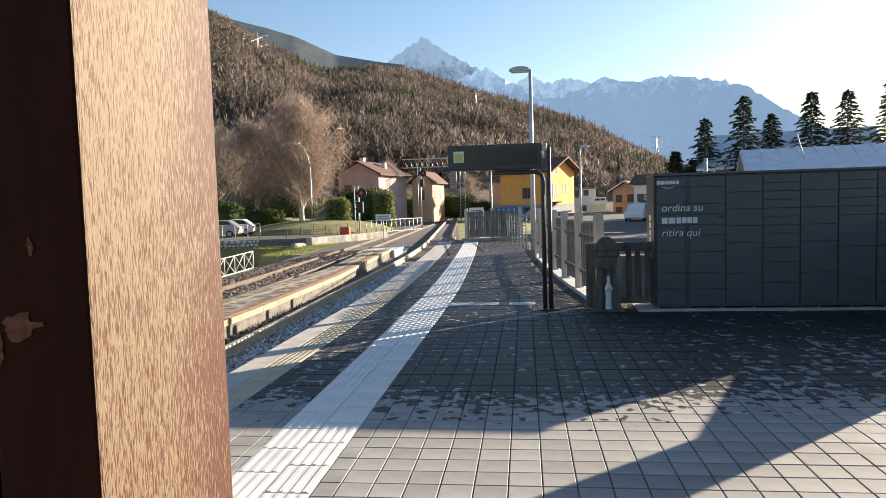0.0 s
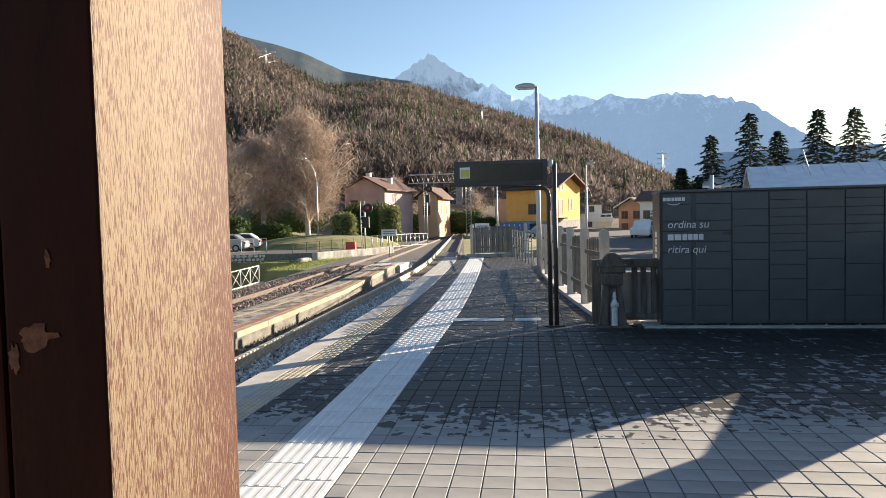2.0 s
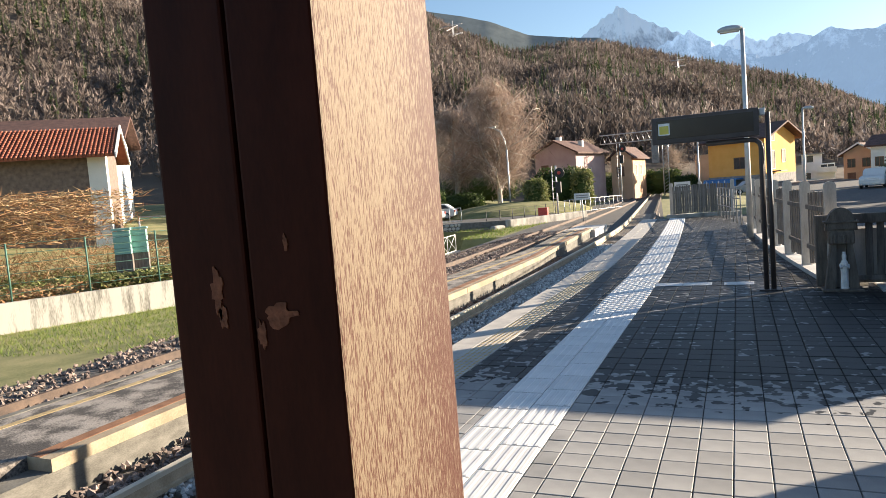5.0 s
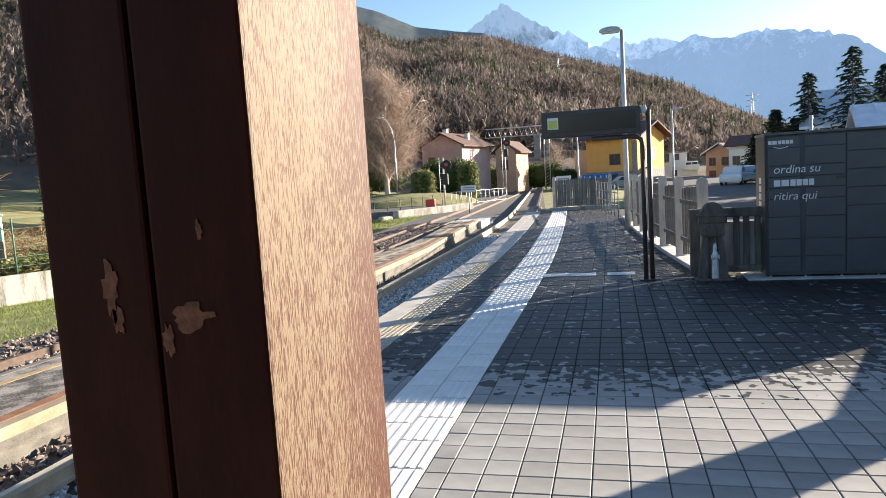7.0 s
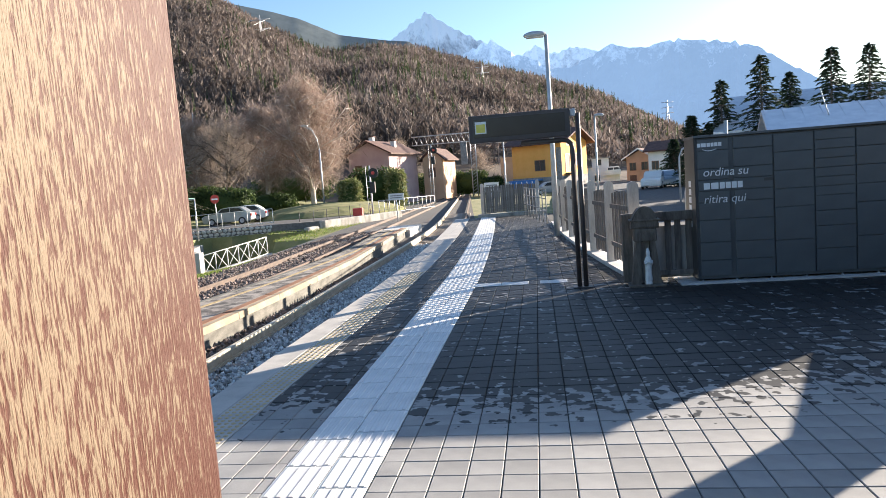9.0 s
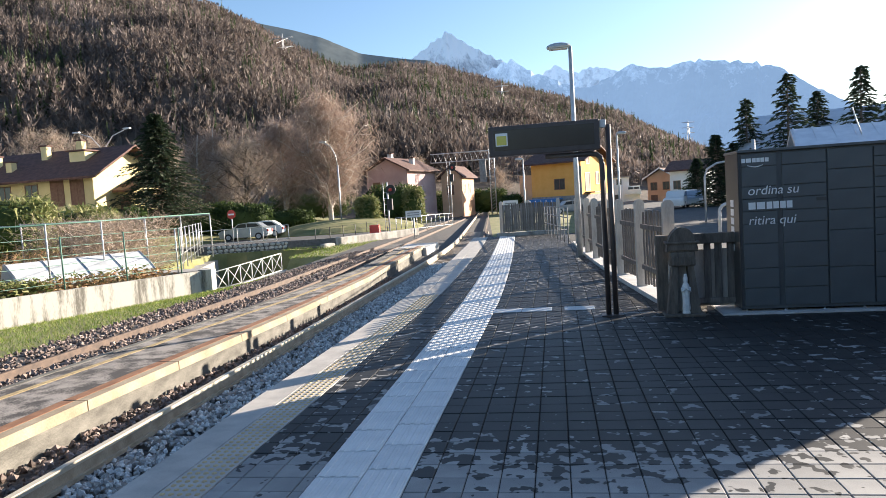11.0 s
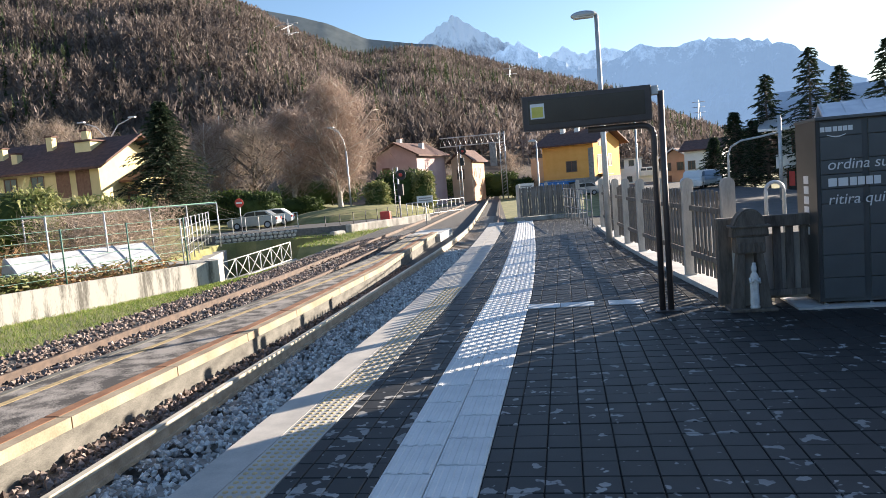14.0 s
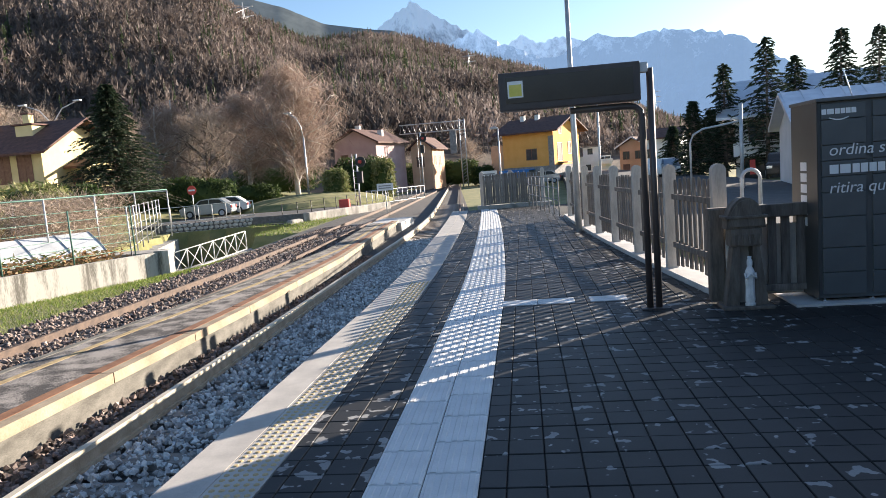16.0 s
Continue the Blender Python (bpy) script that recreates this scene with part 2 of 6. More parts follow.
POST_FLAKED = flaking("flaking_brown_paint")
# near-black so the added wall and roof bounce no light
SHADE_BOARDS = surf("light_blocking_boards", (0.012, 0.009, 0.008), (0.03, 0.024, 0.02), 5, 0.9, 0.4, stretch=(3, 3, 0.6), grain=30, depth=0.004)
CHIP = surf("bare_chipped_primer", (0.13, 0.048, 0.028), (0.26, 0.105, 0.06), 60, 0.8, 0.3)
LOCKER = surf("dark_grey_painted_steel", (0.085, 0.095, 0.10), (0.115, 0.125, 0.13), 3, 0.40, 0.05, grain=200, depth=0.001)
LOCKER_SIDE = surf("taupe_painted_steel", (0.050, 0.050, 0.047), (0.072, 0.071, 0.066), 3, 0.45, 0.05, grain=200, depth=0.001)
LETTER = surf("white_vinyl_lettering", (0.72, 0.74, 0.75), (0.80, 0.80, 0.80), 5, 0.5, 0.0)
BLACK_METAL = surf("dark_brown_powder_coat", (0.045, 0.036, 0.036), (0.07, 0.058, 0.056), 6, 0.45, 0.06, grain=150, depth=0.001)
SCREEN = surf("unlit_display_glass", (0.045, 0.036, 0.028), (0.06, 0.048, 0.036), 3, 0.25, 0.0)
GALV = surf("galvanised_steel", (0.42, 0.43, 0.44), (0.58, 0.59, 0.60), 5, 0.5, 0.05, metal=0.5)
BOARD = surf("weathered_grey_board", (0.10, 0.086, 0.075), (0.25, 0.22, 0.195), 5, 0.9, 0.5, stretch=(4, 4, 0.5), rnd=0.22, grain=30, depth=0.004)
FPOST = surf("pale_weathered_post", (0.36, 0.335, 0.30), (0.56, 0.52, 0.47), 4, 0.9, 0.4, stretch=(3, 3, 0.6), grain=30, depth=0.004)
DARK_WOOD = surf("dark_tarred_wood", (0.075, 0.062, 0.052), (0.17, 0.145, 0.12), 5, 0.85, 0.5, stretch=(3, 3, 0.6), grain=30, depth=0.005)
PLASTER_STATUE = surf("chalky_white_plaster", (0.58, 0.58, 0.57), (0.76, 0.76, 0.75), 14, 0.75, 0.2)
ASPHALT = surf("road_asphalt", (0.045, 0.045, 0.047), (0.085, 0.083, 0.08), 3, 0.9, 0.3, grain=80)
GRASS_SOIL = surf("winter_grass_ground", (0.12, 0.135, 0.04), (0.28, 0.25, 0.11), 0.9, 0.95, 0.5, grain=20, depth=0.03)
GRASS = leafy("grass_blades", ((0.07, 0.13, 0.018), (0.14, 0.22, 0.032), (0.24, 0.29, 0.065), (0.34, 0.32, 0.13)))
TWIG = leafy("birch_twigs", ((0.17, 0.115, 0.09), (0.30, 0.215, 0.17), (0.44, 0.335, 0.275), (0.60, 0.50, 0.43)))
TWIG_DARK = leafy("bare_twigs", ((0.18, 0.13, 0.10), (0.34, 0.26, 0.20), (0.46, 0.37, 0.30), (0.54, 0.46, 0.38)))
WOODS = leafy("far_bare_woods", ((0.045, 0.039, 0.035), (0.095, 0.078, 0.070), (0.16, 0.129, 0.115), (0.25, 0.205, 0.185), (0.38, 0.325, 0.30)))
grove(WOODS, 0.035, 0.72)
PINES = leafy("far_evergreen_woods", ((0.035, 0.05, 0.03), (0.06, 0.085, 0.04), (0.10, 0.115, 0.05)))
HILL = surf("leaf_litter_hillside", (0.075, 0.058, 0.045), (0.15, 0.118, 0.09), 0.02, 0.95, 0.4, grain=0.3, depth=1.0)
TERRACE = surf("dry_terraced_meadow", (0.16, 0.16, 0.06), (0.34, 0.30, 0.15), 0.06, 0.95, 0.4, grain=1.5, depth=0.3)
NEEDLE = leafy("dark_conifer_needles", ((0.018, 0.032, 0.02), (0.035, 0.055, 0.03), (0.055, 0.075, 0.04)))
HEDGE = leafy("hedge_leaves", ((0.02, 0.035, 0.015), (0.05, 0.08, 0.025), (0.09, 0.13, 0.035)))
BUSH = leafy("olive_bush_leaves", ((0.10, 0.13, 0.04), (0.20, 0.22, 0.08), (0.30, 0.28, 0.14)))
DEADLEAF = leafy("dry_vine_leaves", ((0.20, 0.10, 0.05), (0.36, 0.20, 0.10), (0.46, 0.32, 0.18), (0.28, 0.22, 0.12)))
BARK = surf("birch_bark", (0.42, 0.37, 0.32), (0.72, 0.68, 0.62), 5, 0.9, 0.4)
BARK_DARK = surf("dark_bark", (0.09, 0.07, 0.055), (0.20, 0.16, 0.13), 6, 0.95, 0.5)
Y_WALL = surf("ochre_render", (0.74, 0.37, 0.085), (0.82, 0.44, 0.13), 1.0, 0.9, 0.15, grain=30)
GREY_STONE = surf("grey_stone_cladding", (0.18, 0.18, 0.18), (0.34, 0.33, 0.32), 3, 0.9, 0.5)
P_WALL = surf("mauve_pink_render", (0.46, 0.31, 0.30), (0.56, 0.40, 0.38), 0.8, 0.9, 0.15, grain=30)
O_WALL = surf("salmon_render", (0.60, 0.36, 0.22), (0.68, 0.44, 0.28), 0.8, 0.9, 0.15, grain=30)
C_WALL = surf("cream_render", (0.58, 0.49, 0.25), (0.68, 0.59, 0.34), 0.8, 0.9, 0.15, grain=30)
W_WALL = surf("white_render", (0.66, 0.66, 0.64), (0.78, 0.77, 0.75), 0.8, 0.85, 0.12, grain=30)
BRICK = surf("dark_brick_wall", (0.12, 0.09, 0.08), (0.24, 0.18, 0.15), 4, 0.95, 0.5)
ROOF = surf("brown_roof_tiles", (0.065, 0.032, 0.026), (0.135, 0.07, 0.055), 2.5, 0.85, 0.6, grain=9, depth=0.05)
ROOF_RED = surf("red_clay_tiles", (0.26, 0.075, 0.045), (0.40, 0.14, 0.08), 2.5, 0.85, 0.4, grain=14, depth=0.03, island=0.25)
SHEET_ROOF = surf("pale_sheet_metal", (0.52, 0.55, 0.60), (0.66, 0.69, 0.73), 2, 0.45, 0.08, metal=0.3)
WINDOW = surf("dark_window_glass", (0.03, 0.035, 0.04), (0.06, 0.07, 0.08), 2, 0.12, 0.0)
SHUTTER = surf("brown_shutter", (0.14, 0.07, 0.045), (0.22, 0.12, 0.08), 5, 0.7, 0.2)
GREEN_WIRE = surf("green_fence_metal", (0.05, 0.13, 0.10), (0.09, 0.20, 0.15), 6, 0.6, 0.1)
WHITE_RAIL = surf("white_painted_rail", (0.62, 0.62, 0.58), (0.76, 0.75, 0.70), 4, 0.6, 0.15)
RUBBLE = surf("pale_rubble_stone", (0.36, 0.34, 0.30), (0.58, 0.55, 0.49), 3, 0.9, 0.5, island=0.2)
MORTAR = surf("dark_mortar", (0.12, 0.11, 0.10), (0.22, 0.20, 0.18), 6, 0.95, 0.4)
PLASTIC = surf("milky_plastic_sheet", (0.40, 0.42, 0.43), (0.62, 0.63, 0.63), 1.6, 0.5, 0.5, depth=0.03)
HIVE = surf("mint_green_paint", (0.22, 0.42, 0.36), (0.30, 0.50, 0.44), 5, 0.7, 0.15)
RED = surf("red_enamel", (0.50, 0.04, 0.03), (0.60, 0.07, 0.05), 5, 0.5, 0.1)
BLUE = surf("blue_enamel", (0.03, 0.16, 0.45), (0.05, 0.22, 0.52), 5, 0.5, 0.1)
SILVER = surf("silver_car_paint", (0.36, 0.40, 0.44), (0.44, 0.48, 0.52), 2, 0.3, 0.0, metal=0.6)
BLACK = surf("black_rubber_and_plastic", (0.015, 0.015, 0.016), (0.03, 0.03, 0.03), 8, 0.6, 0.1)
STICKER = surf("yellow_notice_paper", (0.60, 0.55, 0.10), (0.70, 0.62, 0.16), 12, 0.7, 0.0)
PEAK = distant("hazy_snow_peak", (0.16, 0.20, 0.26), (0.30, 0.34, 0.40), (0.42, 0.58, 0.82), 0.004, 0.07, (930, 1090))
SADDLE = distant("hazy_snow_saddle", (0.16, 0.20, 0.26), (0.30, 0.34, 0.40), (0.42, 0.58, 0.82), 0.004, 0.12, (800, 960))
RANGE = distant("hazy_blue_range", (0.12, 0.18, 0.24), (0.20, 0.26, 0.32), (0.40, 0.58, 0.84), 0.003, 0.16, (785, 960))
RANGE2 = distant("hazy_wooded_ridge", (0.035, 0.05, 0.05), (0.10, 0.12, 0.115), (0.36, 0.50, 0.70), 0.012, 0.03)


# ---- building helpers ----
def mesh_of(name, verts, faces):
    me = bpy.data.meshes.new(name)
    me.from_pydata([tuple(v) for v in verts], [], faces)
    me.update()
    return me


def part(name, bm, material, parent=None, label="", loc=None):
    """Links a bmesh, or a mesh, as one object under its thing or part."""
    if isinstance(bm, bmesh.types.BMesh):
        me = bpy.data.meshes.new(name)
        bm.to_mesh(me)
        bm.free()
    else:
        me = bm
    if not me.materials:
        me.materials.append(material)
    ob = new(name, me)
    ob.parent = parent
    if loc:
        ob.location = loc
    return tagged(ob, label)


def thing(name, label, category, loc=(0, 0, 0), group="", kind="", rz=0.0):
    ob = new(name)
    ob.empty_display_size = 0.1
    ob.matrix_basis = pose(*loc, 0, 0, rz)
    return tagged(ob, label, category, group, kind)


def box(bm, x0, y0, z0, x1, y1, z1, bevel=0.0):
    r = bmesh.ops.create_cube(bm, size=1.0, matrix=Matrix.Translation(((x0 + x1) / 2, (y0 + y1) / 2, (z0 + z1) / 2)) @ Matrix.Diagonal((abs(x1 - x0), abs(y1 - y0), abs(z1 - z0), 1)))
    if bevel:
        edges = list({e for v in r["verts"] for e in v.link_edges})
        bmesh.ops.bevel(bm, geom=edges, offset=bevel, segments=2, affect="EDGES", profile=0.6)
    return bm


def boxes(*rows, bevel=0.0):
    bm = bmesh.new()
    for r in rows:
        box(bm, *r, bevel=bevel)
    return bm


def tube(bm, pts, r0, r1=None, sides=8):
    """A round bar through the points, tapering from r0 to r1."""
    r1 = r0 if r1 is None else r1
    pts = [Vector(p) for p in pts]
    rings = []
    for i, p in enumerate(pts):
        d = (pts[min(i + 1, len(pts) - 1)] - pts[max(i - 1, 0)]).normalized()
        a = d.orthogonal().normalized() if abs(d.z) < 0.99 else Vector((1, 0, 0))
        if abs(d.z) < 0.99:
            a = d.cross(Vector((0, 0, 1))).normalized()
        b = d.cross(a).normalized()
        r = r0 + (r1 - r0) * i / (len(pts) - 1)
        rings.append([bm.verts.new(p + (a * math.cos(k * 2 * math.pi / sides) + b * math.sin(k * 2 * math.pi / sides)) * r) for k in range(sides)])
    for u, v in zip(rings, rings[1:]):
        for k in range(sides):
            f = bm.faces.new((u[k], u[(k + 1) % sides], v[(k + 1) % sides], v[k]))
            f.smooth = True
    bm.faces.new(rings[0][::-1])
    bm.faces.new(rings[-1])
    return bm


def tubes(*bars, sides=8):
    bm = bmesh.new()
    for pts, r in bars:
        tube(bm, pts, r, sides=sides)
    bmesh.ops.recalc_face_normals(bm, faces=bm.faces)
    return bm


def prism(bm, profile, axis, a, b):
    """A closed profile pushed along an axis ('x' takes (y, z), 'y' takes (x, z), 'z' takes (x, y))."""
    put = {"x": lambda p, t: (t, p[0], p[1]), "y": lambda p, t: (p[0], t, p[1]), "z": lambda p, t: (p[0], p[1], t)}[axis]
    u, v = [bm.verts.new(put(p, a)) for p in profile], [bm.verts.new(put(p, b)) for p in profile]
    k = len(profile)
    bm.faces.new(u)
    bm.faces.new(v[::-1])
    for i in range(k):
        bm.faces.new((u[i], v[i], v[(i + 1) % k], u[(i + 1) % k]))
    bmesh.ops.recalc_face_normals(bm, faces=bm.faces)
    return bm


def lathe(bm, prof, sides=16, cx=0.0, cy=0.0):
    rings = [[bm.verts.new((cx + r * math.cos(k * 2 * math.pi / sides), cy + r * math.sin(k * 2 * math.pi / sides), z)) for k in range(sides)] for r, z in prof]
    for u, v in zip(rings, rings[1:]):
        for k in range(sides):
            bm.faces.new((u[k], u[(k + 1) % sides], v[(k + 1) % sides], v[k])).smooth = True
    bm.faces.new(rings[0][::-1])
    bm.faces.new(rings[-1])
    return bm


def ribbon(bm, left, right, z0, z1):
    """A slab between two plan lines (lists of (x, y) of one length)."""
    n = len(left)
    tl = [bm.verts.new((x, y, z1)) for x, y in left]
    tr = [bm.verts.new((x, y, z1)) for x, y in right]
    bl = [bm.verts.new((x, y, z0)) for x, y in left]
    br = [bm.verts.new((x, y, z0)) for x, y in right]
    for i in range(n - 1):
        bm.faces.new((tl[i], tr[i], tr[i + 1], tl[i + 1]))
        bm.faces.new((tl[i + 1], bl[i + 1], bl[i], tl[i]))
        bm.faces.new((tr[i], br[i], br[i + 1], tr[i + 1]))
    bm.faces.new((tl[0], bl[0], br[0], tr[0]))
    bm.faces.new((tl[-1], tr[-1], br[-1], bl[-1]))
    bmesh.ops.recalc_face_normals(bm, faces=bm.faces)
    return bm


def polar(az, r):
    return 0.8 + r * math.sin(radians(az)), 3.0 + r * math.cos(radians(az))


def lerp(rows, v):
    return float(np.interp(v, [r[0] for r in rows], [r[1] for r in rows]))


def blades(name, base, tip, width, material, parent=None, label="", kind=""):
    """Many thin triangles from base to tip points, given as arrays, in one mesh."""
    base, tip = np.asarray(base, float), np.asarray(tip, float)
    n = len(base)
    side = np.cross(tip - base, np.random.normal(size=(n, 3)))
    side /= np.linalg.norm(side, axis=1, keepdims=True) + 1e-9
    side *= np.broadcast_to(np.asarray(width, float).reshape(-1, 1), (n, 1)) / 2
    v = np.stack((base - side, base + side, tip), 1).reshape(-1, 3)
    me = bpy.data.meshes.new(name)
    me.vertices.add(n * 3)
    me.vertices.foreach_set("co", v.ravel())
    me.loops.add(n * 3)
    me.loops.foreach_set("vertex_index", np.arange(n * 3))
    me.polygons.add(n)
    me.polygons.foreach_set("loop_start", np.arange(n) * 3)
    me.update()
    me.validate()
    ob = part(name, me, material, parent, label)
    if kind:
        tagged(ob, kind=kind)
    return ob


# ---- ground and hills ----
def wall_x(y):
    return -20.4 + (y - 15.8) * 0.486


def ground_z(x, y):
    """Height of the natural ground."""
    track = -1.06
    if x > 1.9:
        return -0.5 - max(0.0, min(y, 70) - 14) * 0.012 if y > 12.7 else -0.6
    if 29.9 < y < (44.3 + (x + 21.9) * 0.294 if x < -16.5 else 44.9) and -16.4 - (y - 30) * 0.33 < x < -13.6:
        low = -4.4
    elif y > 38 or y < -30:
        low = -1.0
    else:
        wx = wall_x(y) if y < 29.6 else -13.55
        if x < wx - 0.9 and (y < 29.6 or x < -16.0):
            low = -0.78
        elif x < -10.2:
            low = track - 0.6 * (-10.2 - x) / max(0.5, -10.2 - wx)
        else:
            low = track
    rise = max(0.0, -26 - x) * 0.12
    rise = min(rise, 4.0)
    return low + (rise if x < -26 else 0.0)


def grid_lines(stops):
    out = []
    for a, b, s in stops:
        n = max(1, round((b - a) / s))
        out += [a + (b - a) * i / n for i in range(n)]
    return out + [stops[-1][1]]


gx = grid_lines([(-900, -60, 60), (-60, -26, 4), (-26, -8, 0.7), (-8, 4, 1.5), (4, 40, 4), (40, 900, 60)])
gy = grid_lines([(-600, -20, 60), (-20, 8, 4), (8, 50, 0.8), (50, 130, 4), (130, 900, 70)])
gv = [(x, y, ground_z(x, y)) for y in gy for x in gx]
nx = len(gx)
gf = [(j * nx + i, j * nx + i + 1, (j + 1) * nx + i + 1, (j + 1) * nx + i) for j in range(len(gy) - 1) for i in range(nx - 1)]
tagged(part("ground", mesh_of("ground", gv, gf), GRASS_SOIL), "dry winter grass and bare earth", "ground", kind="structure")

HILL_TOP = [(-110, 9), (-75, 20), (-55, 20), (-40, 18.5), (-29, 16), (-26, 15.1), (-23.8, 14.1), (-20.4, 12.1), (-17, 10.4), (-15.2, 10.2), (-11.5, 10.5), (-8.7, 10.1), (-6, 9.1),
            (-1.9, 7.9), (1.6, 6.8), (5.5, 5.3), (9.7, 3.0), (13.3, 1.0), (18, -0.3), (30, -0.6)]


def hill_point(az, s):
    """Point on the wooded slope: s runs from its foot (0) to its crest (1)."""
    r0, r1 = 125 + 20 * math.sin(az * 0.1), 560 + 60 * math.sin(az * 0.07)
    r = r0 + (r1 - r0) * s
    x, y = polar(az, r)
    top = 1.62 + r1 * math.tan(radians(lerp(HILL_TOP, az)))
    up = s ** 0.92 + 0.012 * math.sin(s * 40 + az * 0.3) * s
    bumps = 14 * noise.noise(Vector((x * 0.012, y * 0.012, 0.3))) + 5 * noise.noise(Vector((x * 0.04, y * 0.04, 2.3)))
    return x, y, -1.2 + (top + 1.2) * up + bumps * min(1, 5 * s) * (1 - 0.75 * s) * max(0.0, min(1, top / 60))


def meadow(az, s):
    """Whether a place on the slope lies in the open terraced meadow."""
    return -40.5 < az < -27.5 and 0.045 < s < 0.105 + 0.012 * math.sin(az * 1.3)


az_list, s_list = [-110 + 1.4 * i for i in range(101)], [i / 34 for i in range(35)] + [1.15]
hv = [hill_point(a, min(s, 1.0)) if s <= 1 else (lambda p: (p[0] * 1.2, p[1] * 1.2, p[2] * 0.6))(hill_point(a, 1.0)) for s in s_list for a in az_list]
na = len(az_list)
hf = [(j * na + i, j * na + i + 1, (j + 1) * na + i + 1, (j + 1) * na + i) for j in range(len(s_list) - 1) for i in range(na - 1)]
hill_mesh = mesh_of("hillside", hv, hf)
for m_ in (HILL, TERRACE):
    hill_mesh.materials.append(m_)
for k, f in enumerate(hill_mesh.polygons):
    f.material_index = int(meadow(az_list[k % (na - 1)], s_list[k // (na - 1)] + 0.015))
tagged(part("hillside", hill_mesh, HILL), "steep hillside covered in bare winter woods", "hillside", kind="structure")

rng = np.random.default_rng(4)


def woods(name, count, material, label, pine, lo, hi, az0=-66.0, az1=22.0):
    base, tip, wide = [], [], []
    while count > 0:
        az = rng.uniform(az0, az1)
        s = rng.uniform(lo, hi) ** 0.85
        p = Vector(hill_point(az, s))
        if meadow(az, s) and rng.random() < 0.9:
            continue
        clump = noise.noise(Vector((p.x * 0.02, p.y * 0.02, 5.0)))
        if pine and clump < 0.16 and rng.random() < 0.86:
            continue
        count -= 1
        h = rng.uniform(4.0, 8.5) * (1.25 if pine else 1.0)
        if pine:
            for k in range(30):
                t = 0.08 + 0.92 * k / 30
                a = rng.uniform(0, 6.283)
                w = h * rng.uniform(0.17, 0.27) * (1.06 - t)
                base.append((p.x, p.y, p.z + h * t))
                tip.append((p.x + math.cos(a) * w, p.y + math.sin(a) * w, p.z + h * (t - 0.07)))
                wide.append(h * 0.10 * (1.15 - t))
            base.append((p.x, p.y, p.z))
            tip.append((p.x, p.y, p.z + h))
            wide.append(h * 0.10)
        else:
            lean = rng.normal(size=2) * 0.05 * h
            base.append((p.x, p.y, p.z))
            tip.append((p.x + lean[0], p.y + lean[1], p.z + h))
            wide.append(0.32)
            for k in range(17):
                t = rng.uniform(0.22, 0.85)
                a = rng.uniform(0, 6.283)
                w = h * rng.uniform(0.10, 0.34) * (1.15 - t)
                q = (p.x + lean[0] * t + math.cos(a) * w * 0.3, p.y + lean[1] * t + math.sin(a) * w * 0.3, p.z + h * t)
                base.append(q)
                tip.append((q[0] + math.cos(a) * w, q[1] + math.sin(a) * w, q[2] + h * rng.uniform(0.08, 0.24)))
                wide.append(rng.uniform(0.25, 0.75))
    tagged(blades(name, base, tip, wide, material, kind="stuff"), label, "woods")


woods("bare_woods", 30000, WOODS, "bare brown deciduous woods covering the hillside", False, 0.02, 1.0)
woods("evergreen_woods", 3600, PINES, "dark evergreen trees scattered through the hillside woods", True, 0.05, 1.0)


def mountain(name, rows, r, material, label, rough, low=-0.8, depth=500):
    """A mountain chain whose crest follows the (azimuth, elevation) rows at distance r."""
    a0, a1 = rows[0][0], rows[-1][0]
    cols, steps = 150, 26
    v = []
    for j in range(steps + 1):
        t = j / steps
        for i in range(cols + 1):
            az = a0 + (a1 - a0) * i / cols
            crest = math.tan(radians(lerp(rows, az))) * r + 1.6 + rough * 0.25 * noise.noise(Vector((az * 2.3, 7.0, r)))
            d = r - depth * (1 - t)
            x, y = polar(az, d)
            z = crest * (t ** 1.25)
            ridge = abs(noise.noise(Vector((az * 0.55, t * 2.2, r * 0.01)))) + 0.5 * abs(noise.noise(Vector((az * 1.6, t * 5, 3.0)))) + 0.25 * noise.noise(Vector((az * 5, t * 14, 1.0)))
            z -= rough * ridge * 2.2 * (1 - t) * min(1, 4 * t)
            v.append((x, y, z + low * (1 - t)))
    n = cols + 1
    f = [(j * n + i, j * n + i + 1, (j + 1) * n + i + 1, (j + 1) * n + i) for j in range(steps) for i in range(cols)]
    me = mesh_of(name, v, f)
    for p in me.polygons:
        p.use_smooth = name == "backdrop_ridge"
    tagged(part(name, me, material), label, "mountain", kind="structure")


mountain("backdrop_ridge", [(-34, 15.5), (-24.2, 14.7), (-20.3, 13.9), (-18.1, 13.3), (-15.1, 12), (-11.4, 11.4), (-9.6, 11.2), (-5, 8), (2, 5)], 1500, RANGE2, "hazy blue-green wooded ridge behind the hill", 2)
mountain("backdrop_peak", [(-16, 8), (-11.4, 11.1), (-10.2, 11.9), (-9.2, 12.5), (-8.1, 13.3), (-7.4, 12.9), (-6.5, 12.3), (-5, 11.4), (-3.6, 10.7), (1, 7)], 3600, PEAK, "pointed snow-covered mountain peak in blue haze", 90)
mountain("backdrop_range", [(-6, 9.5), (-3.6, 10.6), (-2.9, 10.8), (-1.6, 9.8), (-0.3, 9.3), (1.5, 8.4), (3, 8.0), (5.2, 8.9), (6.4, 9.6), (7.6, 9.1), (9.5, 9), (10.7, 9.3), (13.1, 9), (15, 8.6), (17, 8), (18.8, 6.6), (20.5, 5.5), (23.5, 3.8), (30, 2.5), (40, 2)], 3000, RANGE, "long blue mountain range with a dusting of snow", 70)
